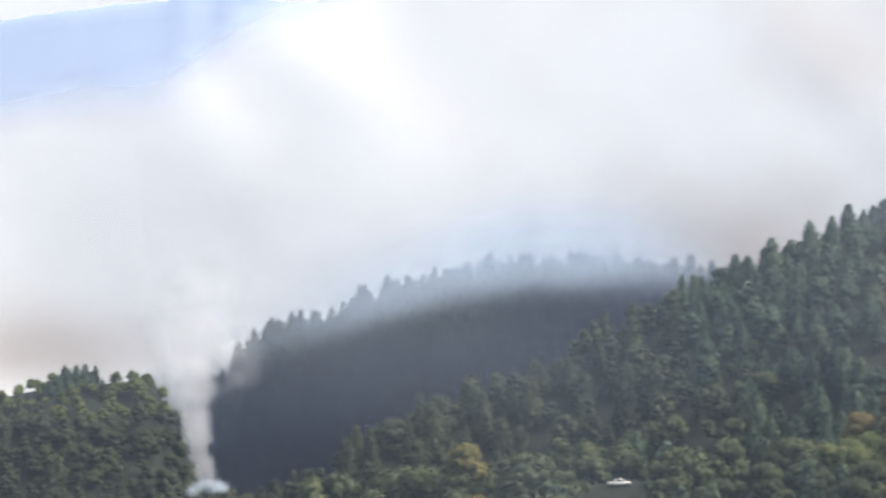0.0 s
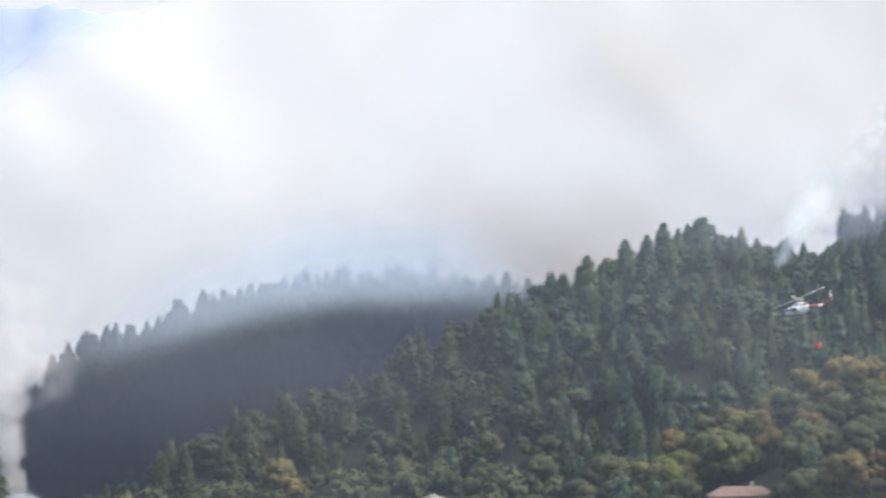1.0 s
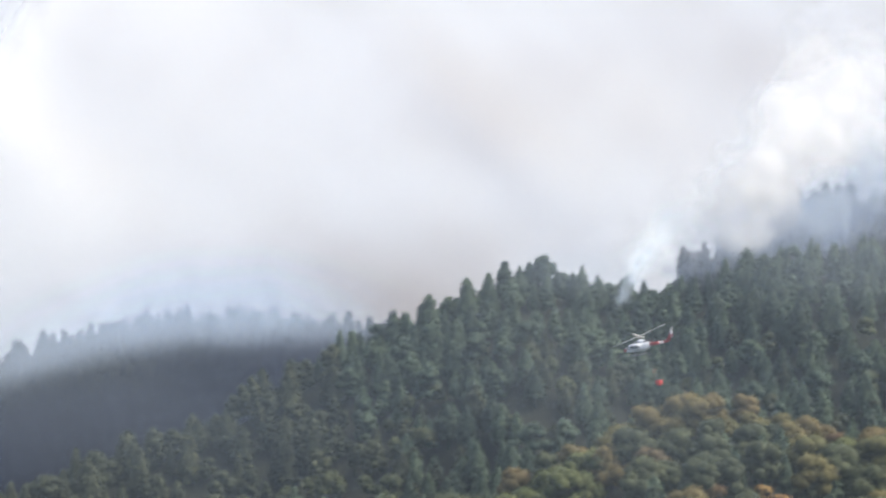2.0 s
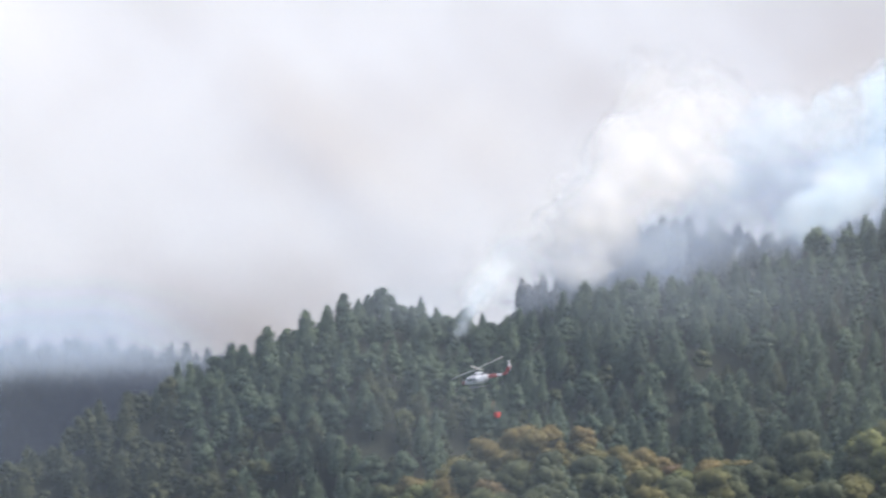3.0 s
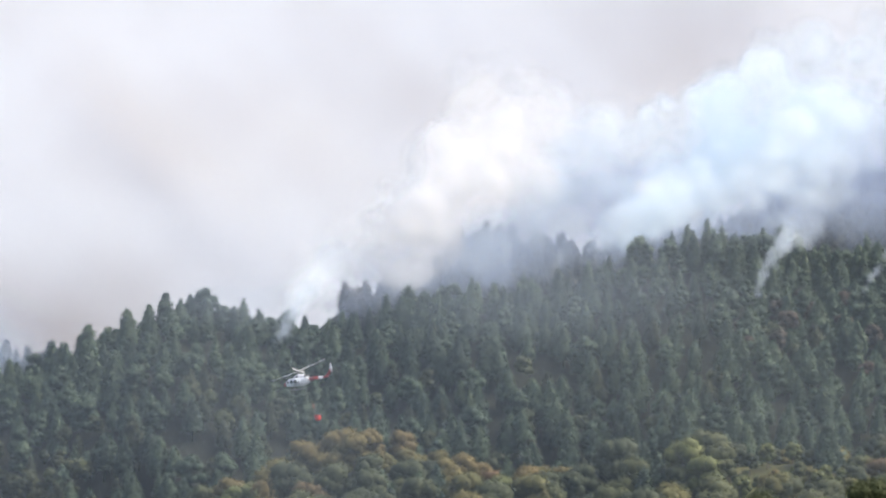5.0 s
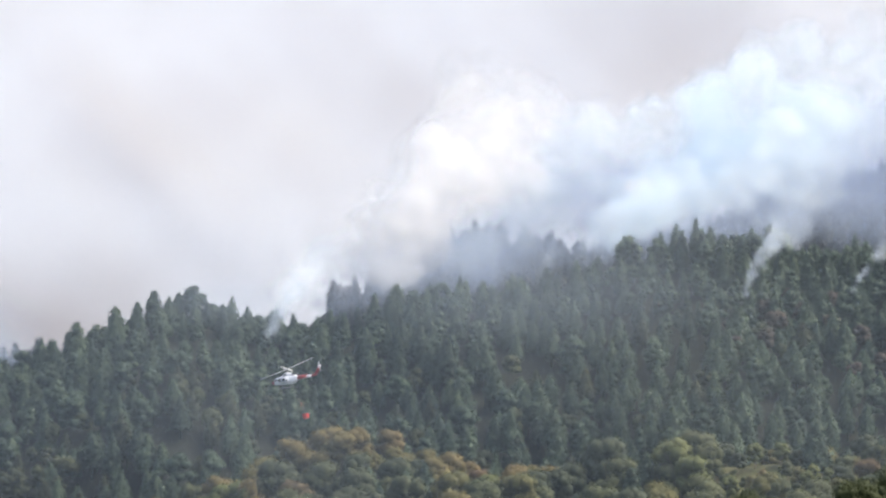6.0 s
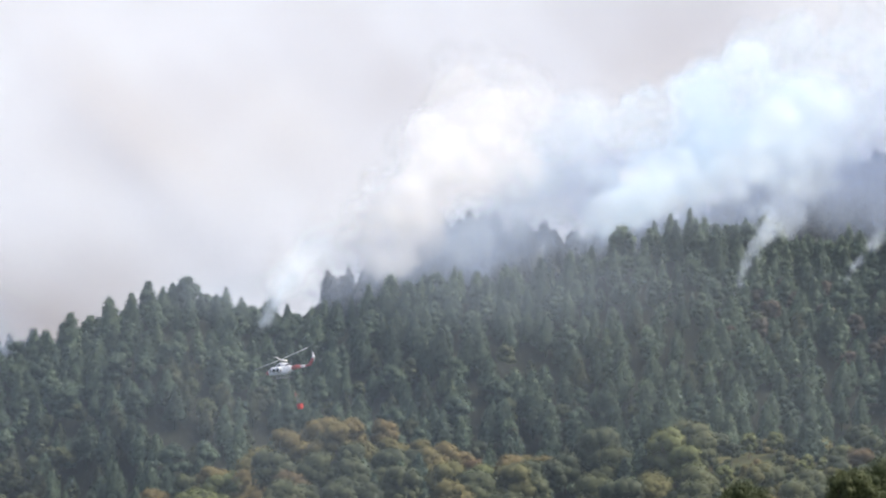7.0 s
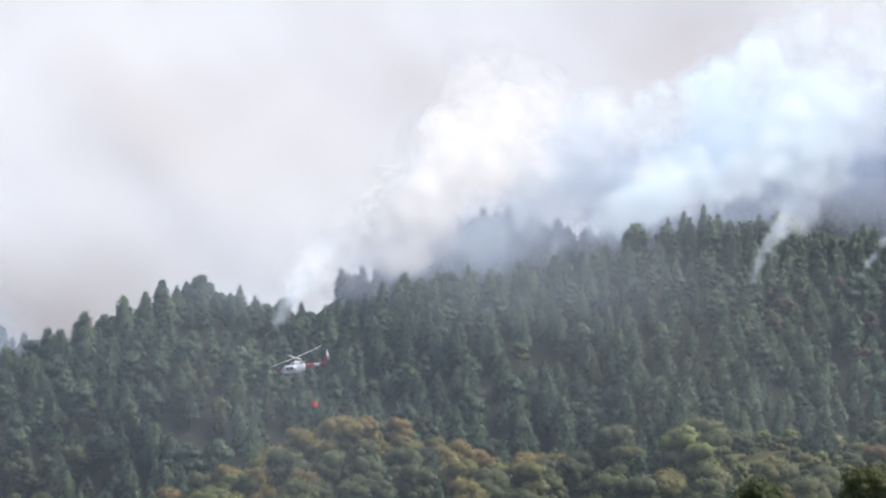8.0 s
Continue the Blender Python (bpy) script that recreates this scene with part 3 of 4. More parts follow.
# a bright yellow green group, and bushes before the house
limes = [tree_kind("broadleaf_tree", *LEAFY[k], lime_tree, 350 + k, 7, True, "yellow green broad-leaved tree with a rounded crown", "tree") for k in range(3)]
lime_spots = np.array([(math.sin(radians(a)) * r, math.cos(radians(a)) * r) for a, r in ((-5.8, 652), (-5.45, 656), (-5.1, 660), (-4.75, 664), (-4.4, 662), (-4.05, 661), (-5.3, 648), (-4.9, 652), (-4.5, 654), (-3.7, 664), (-4.3, 648), (-3.95, 652), (-4.15, 657), (-3.6, 657))])
stand(limes, lime_spots, "yellow green trees", 351, 0.8, 1.1)
bush_spots = np.array([(math.sin(radians(a)) * r, math.cos(radians(a)) * r) for a, r in ((-4.75, 618), (-4.3, 614), (-3.9, 616), (-3.5, 613), (-3.15, 618))])
bushes = [tree_kind("bush", *LEAFY[k], leaf_tree, 360 + k, 5, True, "olive green bush beside a house", "bush") for k in range(2)]
stand(bushes, bush_spots, "bushes beside the house", 361, 0.32, 0.5)

# low bright autumn trees near the foot of the front slope
flame_tree = foliage("orange_leaves", [(0.0, (0.13, 0.075, 0.026)), (0.5, (0.19, 0.115, 0.034)), (1.0, (0.24, 0.19, 0.06))])
flames = [tree_kind("autumn_tree", *LEAFY[k], flame_tree, 380 + k, 6, True, "low bright orange and yellow autumn tree", "tree") for k in range(3)]
flame_spots = np.array([(math.sin(radians(a)) * r, math.cos(radians(a)) * r) for a, r in ((-0.55, 623), (-0.2, 621), (0.1, 624), (0.42, 622), (1.32, 640))])
stand(flames, flame_spots, "bright autumn trees", 381, 0.36, 0.52)

# a strip of dry meadow with shrubs in the clearing
B, D = np.meshgrid(np.radians(np.arange(5.0, 8.6, 0.06)), np.arange(622, 712, 1.2), indexing="ij")
X, Y = D * np.sin(B), D * np.cos(B)
V = np.stack([X, Y, heights(X, Y)[0] + 0.10 + 0.12 * rumple(X, Y, 1.3)], -1).reshape(-1, 3)
meadow_grass, nt, out = material("dry_meadow_grass")
p = node(nt, "ShaderNodeBsdfPrincipled", Roughness=0.95)
p.inputs["Specular IOR Level"].default_value = 0.08
broad, fine = noise_tex(nt, 0.12, 3), noise_tex(nt, 1.6, 5)
r = ramp(nt, [(0.35, (0.030, 0.040, 0.016)), (0.5, (0.050, 0.054, 0.022)), (0.65, (0.080, 0.066, 0.032))])
nt.links.new(maths(nt, "ADD", maths(nt, "MULTIPLY", broad.outputs["Fac"], 0.7), maths(nt, "MULTIPLY", fine.outputs["Fac"], 0.3)), r.inputs[0])
nt.links.new(r.outputs[0], p.inputs["Base Color"])
nt.links.new(p.outputs[0], out.inputs[0])
me = mesh_of("meadow", V, grid_faces(*B.shape)[:, ::-1], True)
me.materials.append(meadow_grass)
tagged(new("meadow", me), "strip of dry olive brown meadow below the pines", "meadow", kind="structure")
shrub_spots = scatter(5.1, 8.5, 626, 708, 4.6, 55)
shrub_spots = shrub_spots[np.random.default_rng(56).random(len(shrub_spots)) < 0.75]
shrubs = [tree_kind("shrub", hgt, crown, mat, 400 + k, 4, True, "low rounded shrub on a dry meadow", "shrub") for k, ((hgt, crown), mat) in enumerate(zip(LEAFY[:4], (leaf_tree, autumn_tree, lime_tree, leaf_tree)))]
stand(shrubs, shrub_spots, "shrubs on the meadow", 57, 0.2, 0.5)


# ---------------------------------------------------------------- smoke
def spot(az, el, r):
    a, e = radians(az), radians(el)
    return np.array([r * math.sin(a), r * math.cos(a), r * math.tan(e)])


def skin(us, ws, puffs, bulge, settle=3):
    """Density, front and back of puffs (u, v, w, radius, strength) that have merged."""
    U, W = np.meshgrid(us, ws, indexing="ij")
    clear, fr, wt, mv = np.ones_like(U), np.zeros_like(U), np.full_like(U, 1e-12), np.zeros_like(U)
    for u, v, w, rr, s in puffs:
        d2 = ((U - u) ** 2 + (W - w) ** 2) / (rr * rr)
        fall = np.clip(1 - d2, 0, 1)
        clear *= 1 - s * fall * fall * (3 - 2 * fall)
        near = np.exp(-1.5 * np.minimum(d2, 40))
        mv += near * v
        wt += near
        fr = np.maximum(fr, rr * fall * fall * bulge)
    mv /= wt
    for F in (fr, mv):
        for _ in range(settle):
            F[1:-1, 1:-1] = 0.36 * F[1:-1, 1:-1] + 0.16 * (F[2:, 1:-1] + F[:-2, 1:-1] + F[1:-1, 2:] + F[1:-1, :-2])
    return U, W, 1 - clear, mv - fr - 0.4, mv + fr + 0.4


def billow(name, puffs, mat, label, cell=4.0, layers=2, bulge=0.45, stack=0.0, settle=3):
    """A body of smoke: puffs (x, y, z, radius, strength) merged into bulging skins one behind another, each closed front to back, with its thickness on every vertex. stack: metres between skins that all hold the same puffs."""
    puffs = np.asarray(puffs)
    mid = puffs[:, :2].mean(0)
    a = math.atan2(mid[0], mid[1])
    side, away = np.array([math.cos(a), -math.sin(a)]), np.array([math.sin(a), math.cos(a)])
    local = np.stack([(puffs[:, :2] - mid) @ side, (puffs[:, :2] - mid) @ away, puffs[:, 2], puffs[:, 3], puffs[:, 4]], 1)
    local = local[np.argsort(local[:, 1])]
    vs, fs, ds, at = [], [], [], 0
    whole = [local * [1, 1, 1, 1 - 0.03 * k, 1] + [0, stack * k, 0, 0, 0] for k in range(layers)]
    for part in whole if stack else np.array_split(local, layers):
        us = np.arange((part[:, 0] - part[:, 3]).min() - cell, (part[:, 0] + part[:, 3]).max() + 2 * cell, cell)
        ws = np.arange((part[:, 2] - part[:, 3]).min() - cell, (part[:, 2] + part[:, 3]).max() + 2 * cell, cell)
        U, W, dens, front, rear = skin(us, ws, part, bulge, settle)
        f = grid_faces(*U.shape)
        f = f[(dens.ravel()[f] > 0.008).any(1)]
        faces = np.concatenate([f, f[:, ::-1] + U.size])
        used = np.unique(faces)
        index = np.zeros(2 * U.size, np.int64)
        index[used] = np.arange(len(used))
        both = [np.concatenate([mid + U[..., None] * side + V[..., None] * away, W[..., None]], -1).reshape(-1, 3) for V in (front, rear)]
        vs.append(np.concatenate(both)[used]), fs.append(index[faces] + at), ds.append(np.tile(dens.ravel(), 2)[used])
        at += len(used)
    me = mesh_of(name, np.concatenate(vs), np.concatenate(fs), True)
    attribute(me, "smoke_depth", np.concatenate(ds))
    me.materials.append(mat)
    return tagged(new(name, me), label, "smoke", kind="stuff")


def column(g, stations, count, spread=0.8, strength=(0.10, 0.38), size=(0.14, 0.75)):
    """Puffs along a rising line, few large and many small, the small ones further out. stations: azimuth, height, distance, radius of the column and how dense it is there."""
    st = np.array([s if len(s) == 5 else (*s, 1.0) for s in stations], float)
    out = []
    for _ in range(count):
        t = g.uniform(0, len(st) - 1)
        i = min(int(t), len(st) - 2)
        az, el, r, w, dense = st[i] + (st[i + 1] - st[i]) * (t - i)
        x, y, z = spot(az, el, r)
        k = g.random() ** 1.7
        rr = w * (size[0] + (size[1] - size[0]) * k)
        off = w * spread * (1.15 - 0.75 * k)
        dx, dy, dz = np.clip(g.normal(0, 1, 3), -1.5, 1.5) * off
        x, y, z = x + 0.5 * dx, y + 0.4 * dy, z + 0.45 * dz
        out.append((x, y, z, rr, dense * (strength[1] + (strength[0] - strength[1]) * k) * g.uniform(0.7, 1.3)))
    return out


def lobes(g, stations, count, satellites=7, strength=0.7, spread=0.7):
    """Rounded heads of smoke along a rising line, each a large puff with smaller ones budding round its upper rim. stations as for column()."""
    st = np.array([s if len(s) == 5 else (*s, 1.0) for s in stations], float)
    out = []
    for _ in range(count):
        t = g.uniform(0, len(st) - 1)
        i = min(int(t), len(st) - 2)
        az, el, r, w, dense = st[i] + (st[i + 1] - st[i]) * (t - i)
        c = spot(az, el, r) + np.clip(g.normal(0, 1, 3), -1.6, 1.6) * w * spread * np.array([0.8, 0.6, 0.6])
        big = w * g.uniform(0.45, 0.85)
        out.append((*c, big, dense * strength * g.uniform(0.6, 1.1)))
        for q in g.uniform(-0.5, math.pi + 0.5, satellites):
            reach = big * g.uniform(0.45, 0.85)
            bud = c + np.array([math.cos(q) * reach, g.normal(0, 0.25) * big, math.sin(q) * reach])
            out.append((*bud, big * g.uniform(0.30, 0.60), dense * strength * g.uniform(0.5, 1.1)))
    return out


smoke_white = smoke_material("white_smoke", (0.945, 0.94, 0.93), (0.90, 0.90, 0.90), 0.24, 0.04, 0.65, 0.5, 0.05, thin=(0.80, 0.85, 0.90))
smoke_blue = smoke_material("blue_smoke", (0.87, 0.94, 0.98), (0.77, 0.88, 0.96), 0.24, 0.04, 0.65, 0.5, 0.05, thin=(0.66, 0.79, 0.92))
smoke_pale = smoke_material("pale_smoke", (0.93, 0.93, 0.93), (0.88, 0.89, 0.90), 0.22, 0.03, 0.8, 0.45)
smoke_thin = smoke_material("thin_smoke", (0.80, 0.88, 0.95), (0.70, 0.79, 0.88), 0.24, 0.12, 1.0)
smoke_gully = smoke_material("gully_smoke", (0.82, 0.82, 0.83), (0.74, 0.74, 0.76), 0.24, 0.07, 0.9)
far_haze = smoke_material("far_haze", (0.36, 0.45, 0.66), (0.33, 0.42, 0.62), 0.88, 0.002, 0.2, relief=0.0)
# haze lying in shade, its darkness put into the colour
shaded_haze = smoke_material("shaded_haze", (0.034, 0.040, 0.070), (0.028, 0.034, 0.060), 0.46, 0.012, 0.6, relief=0.0)
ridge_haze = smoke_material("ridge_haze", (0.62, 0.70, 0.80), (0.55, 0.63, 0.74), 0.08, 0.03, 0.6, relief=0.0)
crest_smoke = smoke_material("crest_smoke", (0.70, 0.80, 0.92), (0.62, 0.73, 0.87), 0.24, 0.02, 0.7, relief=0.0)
# darker blue grey: the shadow on this thin smoke is in its colour
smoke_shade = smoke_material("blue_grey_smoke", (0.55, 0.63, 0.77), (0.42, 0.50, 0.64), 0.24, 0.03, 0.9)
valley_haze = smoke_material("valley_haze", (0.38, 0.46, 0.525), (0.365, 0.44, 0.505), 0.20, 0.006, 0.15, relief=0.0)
smoke_bank = smoke_material("smoke_bank", (0.955, 0.952, 0.93), (0.92, 0.918, 0.905), 1.0, 0.005, 0.6, 0.4, relief=0.0, soot=(0.60, 0.54, 0.50))

# the great bank of drifting smoke behind the hills
baz, bel = np.arange(-34, 26, 0.35), np.arange(-4, 26, 0.35)
B, E = np.meshgrid(baz, bel, indexing="ij")
depth = 1640 + 11 * rumple(B * 30, E * 30, 52.0) + 3 * rumple(E * 30, B * 30, 19.0)
bank_edge = curve([(-34, 3.7), (-24, 4.4), (-21.7, 4.9), (-20, 5.05), (-17.9, 5.6), (-15.8, 6.8), (-14, 8.2), (-11, 14), (26, 24)])
edge = bank_edge(B)
dens = np.clip(0.5 + (edge - E + 0.35 * rumple(B * 30, E * 30, 14.0)) / 1.4, 0, 1)
V = np.stack([depth * np.sin(np.radians(B)), depth * np.cos(np.radians(B)), depth * np.tan(np.radians(E))], -1).reshape(-1, 3)
me = mesh_of("smoke_bank", V, grid_faces(*B.shape)[:, ::-1], True)
attribute(me, "smoke_depth", dens.ravel())
soot = np.zeros_like(B)
for az, el, wide, high, amount in ((-5.2, 5.8, 2.4, 1.3, 0.36), (-1, 6.2, 4.5, 1.6, 0.25), (5.0, 7.3, 3.2, 2.0, 0.46), (-7.4, 1.9, 2.7, 1.5, 1.0), (-16.8, 1.0, 3.0, 0.7, 0.2), (-21.0, 0.3, 2.8, 0.8, 1.0)):
    soot = np.maximum(soot, amount * np.exp(-((B - az) / wide) ** 2 - ((E - el) / high) ** 2))
attribute(me, "soot", np.clip(soot + 0.10 * rumple(B * 30, E * 30, 17.0) + 0.07 * rumple(E * 30, B * 30, 7.5), 0, 1).ravel())
me.materials.append(smoke_bank)
tagged(new("smoke_bank", me), "vast pale bank of wildfire smoke behind the hills", "smoke", kind="stuff")

g = np.random.default_rng(77)
# blue grey smoke among the trees behind the ridge, coloured as if shadowed
billow("smoke_drift", column(g, [(-2.2, 2.9, 1120, 18), (0.5, 3.7, 1110, 26), (2.8, 4.4, 1100, 32), (4.5, 4.8, 1100, 34), (6.5, 5.0, 1100, 38), (9, 5.2, 1100, 44), (11, 5.6, 1100, 50)], 320, 0.8, (0.3, 0.55)), smoke_shade,
       "blue grey smoke hanging among the trees behind the ridge", 5.0, 4, 0.4)
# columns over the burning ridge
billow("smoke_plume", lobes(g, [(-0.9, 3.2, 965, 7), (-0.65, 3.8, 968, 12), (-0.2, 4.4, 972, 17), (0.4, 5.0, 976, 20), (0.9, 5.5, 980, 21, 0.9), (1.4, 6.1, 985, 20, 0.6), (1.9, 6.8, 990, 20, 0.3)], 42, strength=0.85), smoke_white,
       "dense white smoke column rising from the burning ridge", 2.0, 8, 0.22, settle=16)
billow("smoke_drift", column(g, [(-3.0, 3.1, 985, 12, 0.5), (-1.9, 3.5, 985, 16, 0.5), (-1.0, 4.2, 988, 18, 0.4), (0.0, 5.0, 990, 20, 0.25)], 90, 0.9, (0.2, 0.4), (0.3, 0.9)), smoke_pale,
       "pale smoke drifting beside the column", 3.5, 3, 0.3)
billow("smoke_drift", column(g, [(0.3, 3.6, 990, 9, 0.8), (1.3, 4.2, 992, 13), (2.1, 4.9, 994, 16), (2.7, 5.5, 996, 17, 0.8), (3.2, 6.2, 998, 18, 0.4)], 160, 0.9, (0.2, 0.45), (0.25, 0.9)), smoke_thin,
       "thin white smoke trailing from the column", 2.8, 3, 0.4)
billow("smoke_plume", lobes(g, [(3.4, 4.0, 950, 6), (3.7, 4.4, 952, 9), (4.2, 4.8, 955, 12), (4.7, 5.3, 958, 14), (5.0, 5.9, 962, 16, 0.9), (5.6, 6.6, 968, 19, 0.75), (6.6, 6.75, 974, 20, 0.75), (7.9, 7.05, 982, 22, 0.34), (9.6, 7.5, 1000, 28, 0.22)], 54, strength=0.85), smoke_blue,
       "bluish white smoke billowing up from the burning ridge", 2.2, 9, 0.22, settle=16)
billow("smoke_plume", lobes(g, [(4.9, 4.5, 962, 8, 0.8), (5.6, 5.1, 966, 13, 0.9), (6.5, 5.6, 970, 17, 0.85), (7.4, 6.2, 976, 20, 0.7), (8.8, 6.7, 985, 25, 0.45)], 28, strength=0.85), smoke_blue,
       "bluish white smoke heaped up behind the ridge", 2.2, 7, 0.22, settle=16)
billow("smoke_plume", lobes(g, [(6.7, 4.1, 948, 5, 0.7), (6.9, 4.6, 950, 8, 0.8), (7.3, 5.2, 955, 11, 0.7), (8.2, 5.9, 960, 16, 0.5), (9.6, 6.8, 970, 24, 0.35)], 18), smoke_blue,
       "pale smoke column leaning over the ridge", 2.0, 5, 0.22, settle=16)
billow("smoke_plume", column(g, [(-3.25, 1.95, 878, 2.2, 1.0), (-3.0, 2.5, 882, 4.5, 0.8), (-2.7, 3.0, 896, 7, 0.5), (-2.3, 3.4, 926, 9, 0.5), (-2.0, 3.9, 935, 12, 0.25)], 190, 0.9, (0.16, 0.36), (0.2, 0.75)), smoke_thin,
       "pale blue smoke rising between the pines", 2.2, 4, 0.3)
billow("smoke_wisp", column(g, [(-3.3, 1.9, 874, 1.6), (-3.1, 2.3, 876, 3.0), (-2.85, 2.7, 880, 4.5, 0.8), (-2.5, 3.1, 886, 6.5, 0.6)], 110, 0.8, (0.2, 0.5)), smoke_thin,
       "pale blue wisps of smoke between pines", 1.2, 4, 0.2)
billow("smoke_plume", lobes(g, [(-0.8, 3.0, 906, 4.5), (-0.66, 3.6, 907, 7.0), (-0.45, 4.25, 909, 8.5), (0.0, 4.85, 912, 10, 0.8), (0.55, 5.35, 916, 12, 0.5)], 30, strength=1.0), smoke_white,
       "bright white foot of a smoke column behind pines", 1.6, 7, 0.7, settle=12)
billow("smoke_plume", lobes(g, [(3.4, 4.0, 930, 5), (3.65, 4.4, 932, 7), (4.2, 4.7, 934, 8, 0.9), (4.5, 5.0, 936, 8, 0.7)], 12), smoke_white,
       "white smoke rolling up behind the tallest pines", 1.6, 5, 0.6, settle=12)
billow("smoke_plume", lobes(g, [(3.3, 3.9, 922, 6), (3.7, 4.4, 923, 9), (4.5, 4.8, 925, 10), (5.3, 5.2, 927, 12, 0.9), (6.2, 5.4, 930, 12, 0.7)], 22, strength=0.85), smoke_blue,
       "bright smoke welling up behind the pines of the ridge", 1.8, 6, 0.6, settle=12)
billow("smoke_wisp", column(g, [(6.0, 2.85, 850, 1.4), (6.15, 3.35, 852, 2.6), (6.5, 3.85, 856, 4.4), (7.0, 4.35, 862, 11, 0.4)], 130, 0.8, (0.3, 0.6)), smoke_thin, "thin wisp of smoke between pines", 1.0, 3)
billow("smoke_wisp", column(g, [(8.0, 2.9, 852, 1.2), (8.25, 3.3, 854, 2.0), (8.7, 3.8, 860, 4.5, 0.6)], 60, 0.7, (0.3, 0.6)), smoke_thin, "thin wisp of smoke between pines", 1.0, 3)
billow("smoke_wisp", column(g, [(1.15, 3.0, 885, 0.9), (1.12, 3.5, 888, 1.6), (1.2, 3.9, 892, 3.0, 0.6)], 50, 0.6, (0.3, 0.6)), smoke_thin, "thin wisp of smoke between pines", 1.0, 3)
billow("smoke_wisp", column(g, [(2.1, 3.3, 905, 2), (2.3, 3.9, 912, 5), (2.7, 4.5, 920, 9, 0.7), (3.2, 5.2, 930, 14, 0.4)], 110, 0.9, (0.05, 0.2)), smoke_thin, "thin smoke drifting up between pines", 1.8, 3, 0.3)
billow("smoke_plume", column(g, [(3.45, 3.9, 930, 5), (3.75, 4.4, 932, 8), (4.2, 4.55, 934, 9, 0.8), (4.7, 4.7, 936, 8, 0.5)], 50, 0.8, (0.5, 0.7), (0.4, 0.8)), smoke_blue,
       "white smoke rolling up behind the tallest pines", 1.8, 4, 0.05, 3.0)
# column in the gully
billow("smoke_plume", column(g, [(-17.85, -2.2, 780, 3.4, 1.3), (-18.0, -1.4, 783, 4.8, 1.1), (-18.1, -0.6, 786, 7.5, 0.9), (-18.15, 0.1, 790, 11, 0.6), (-18.1, 0.7, 796, 17, 0.25), (-17.9, 1.3, 806, 24, 0.1)], 280, 0.75, (0.45, 0.75)), smoke_gully,
       "white smoke column rising from a gully", 1.6, 4, 0.3)
billow("smoke_wisp", column(g, [(-18.15, -2.4, 770, 2.6), (-17.8, -2.3, 770, 3.2), (-17.5, -2.35, 770, 2.4)], 60, 0.7, (0.4, 0.7)), smoke_thin, "pale blue smoke lying at the foot of a gully", 1.2, 4, 0.3)
billow("smoke_drift", column(g, [(-17.5, -0.9, 860, 4, 0.5), (-17.2, -0.2, 864, 8), (-17.2, 0.5, 870, 12), (-17.3, 1.4, 880, 20, 0.6)], 70, 0.8, (0.08, 0.22)), smoke_gully,
       "grey smoke drifting out of a gully", 2.6, 3, 0.3)
# haze over the far hill, coloured near black in place of shade
billow("shaded_haze", column(g, [(-19, -2.2, 1080, 46), (-16, -1.5, 1080, 48), (-13, -0.9, 1085, 50), (-10, -0.5, 1090, 50), (-7, -0.4, 1090, 50)], 130, 0.5, (0.2, 0.4), (0.5, 0.9)), shaded_haze,
       "near-black blue haze that darkens the far hill like shade", 8.0, 2)


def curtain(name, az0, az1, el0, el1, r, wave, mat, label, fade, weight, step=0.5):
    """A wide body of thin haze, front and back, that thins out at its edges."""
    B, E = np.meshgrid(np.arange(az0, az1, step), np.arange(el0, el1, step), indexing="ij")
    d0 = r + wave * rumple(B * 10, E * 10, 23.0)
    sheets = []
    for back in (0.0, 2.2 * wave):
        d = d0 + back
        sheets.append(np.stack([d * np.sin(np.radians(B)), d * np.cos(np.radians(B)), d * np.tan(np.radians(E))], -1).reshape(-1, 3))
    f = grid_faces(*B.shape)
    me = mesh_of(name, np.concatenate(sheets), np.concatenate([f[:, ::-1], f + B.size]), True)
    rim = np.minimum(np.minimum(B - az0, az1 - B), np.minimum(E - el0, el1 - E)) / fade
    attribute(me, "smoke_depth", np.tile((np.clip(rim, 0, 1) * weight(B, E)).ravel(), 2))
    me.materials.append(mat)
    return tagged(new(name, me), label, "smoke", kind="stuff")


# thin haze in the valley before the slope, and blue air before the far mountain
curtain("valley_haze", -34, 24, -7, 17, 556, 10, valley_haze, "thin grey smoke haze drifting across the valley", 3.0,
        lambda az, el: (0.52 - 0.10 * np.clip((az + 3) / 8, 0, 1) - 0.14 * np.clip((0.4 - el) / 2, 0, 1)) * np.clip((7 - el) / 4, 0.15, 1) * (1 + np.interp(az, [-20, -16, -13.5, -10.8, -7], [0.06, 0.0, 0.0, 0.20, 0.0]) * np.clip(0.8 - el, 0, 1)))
# distance haze is put into the blue of a skin over the mountain
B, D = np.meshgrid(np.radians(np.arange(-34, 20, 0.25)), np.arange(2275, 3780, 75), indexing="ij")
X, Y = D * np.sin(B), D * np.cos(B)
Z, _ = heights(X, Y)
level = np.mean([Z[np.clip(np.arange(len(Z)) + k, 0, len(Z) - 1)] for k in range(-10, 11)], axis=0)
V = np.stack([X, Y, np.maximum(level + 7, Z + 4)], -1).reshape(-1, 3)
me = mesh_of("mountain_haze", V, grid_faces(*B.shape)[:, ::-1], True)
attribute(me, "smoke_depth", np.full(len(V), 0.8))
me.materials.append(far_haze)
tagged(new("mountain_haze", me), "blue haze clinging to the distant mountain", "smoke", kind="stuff")

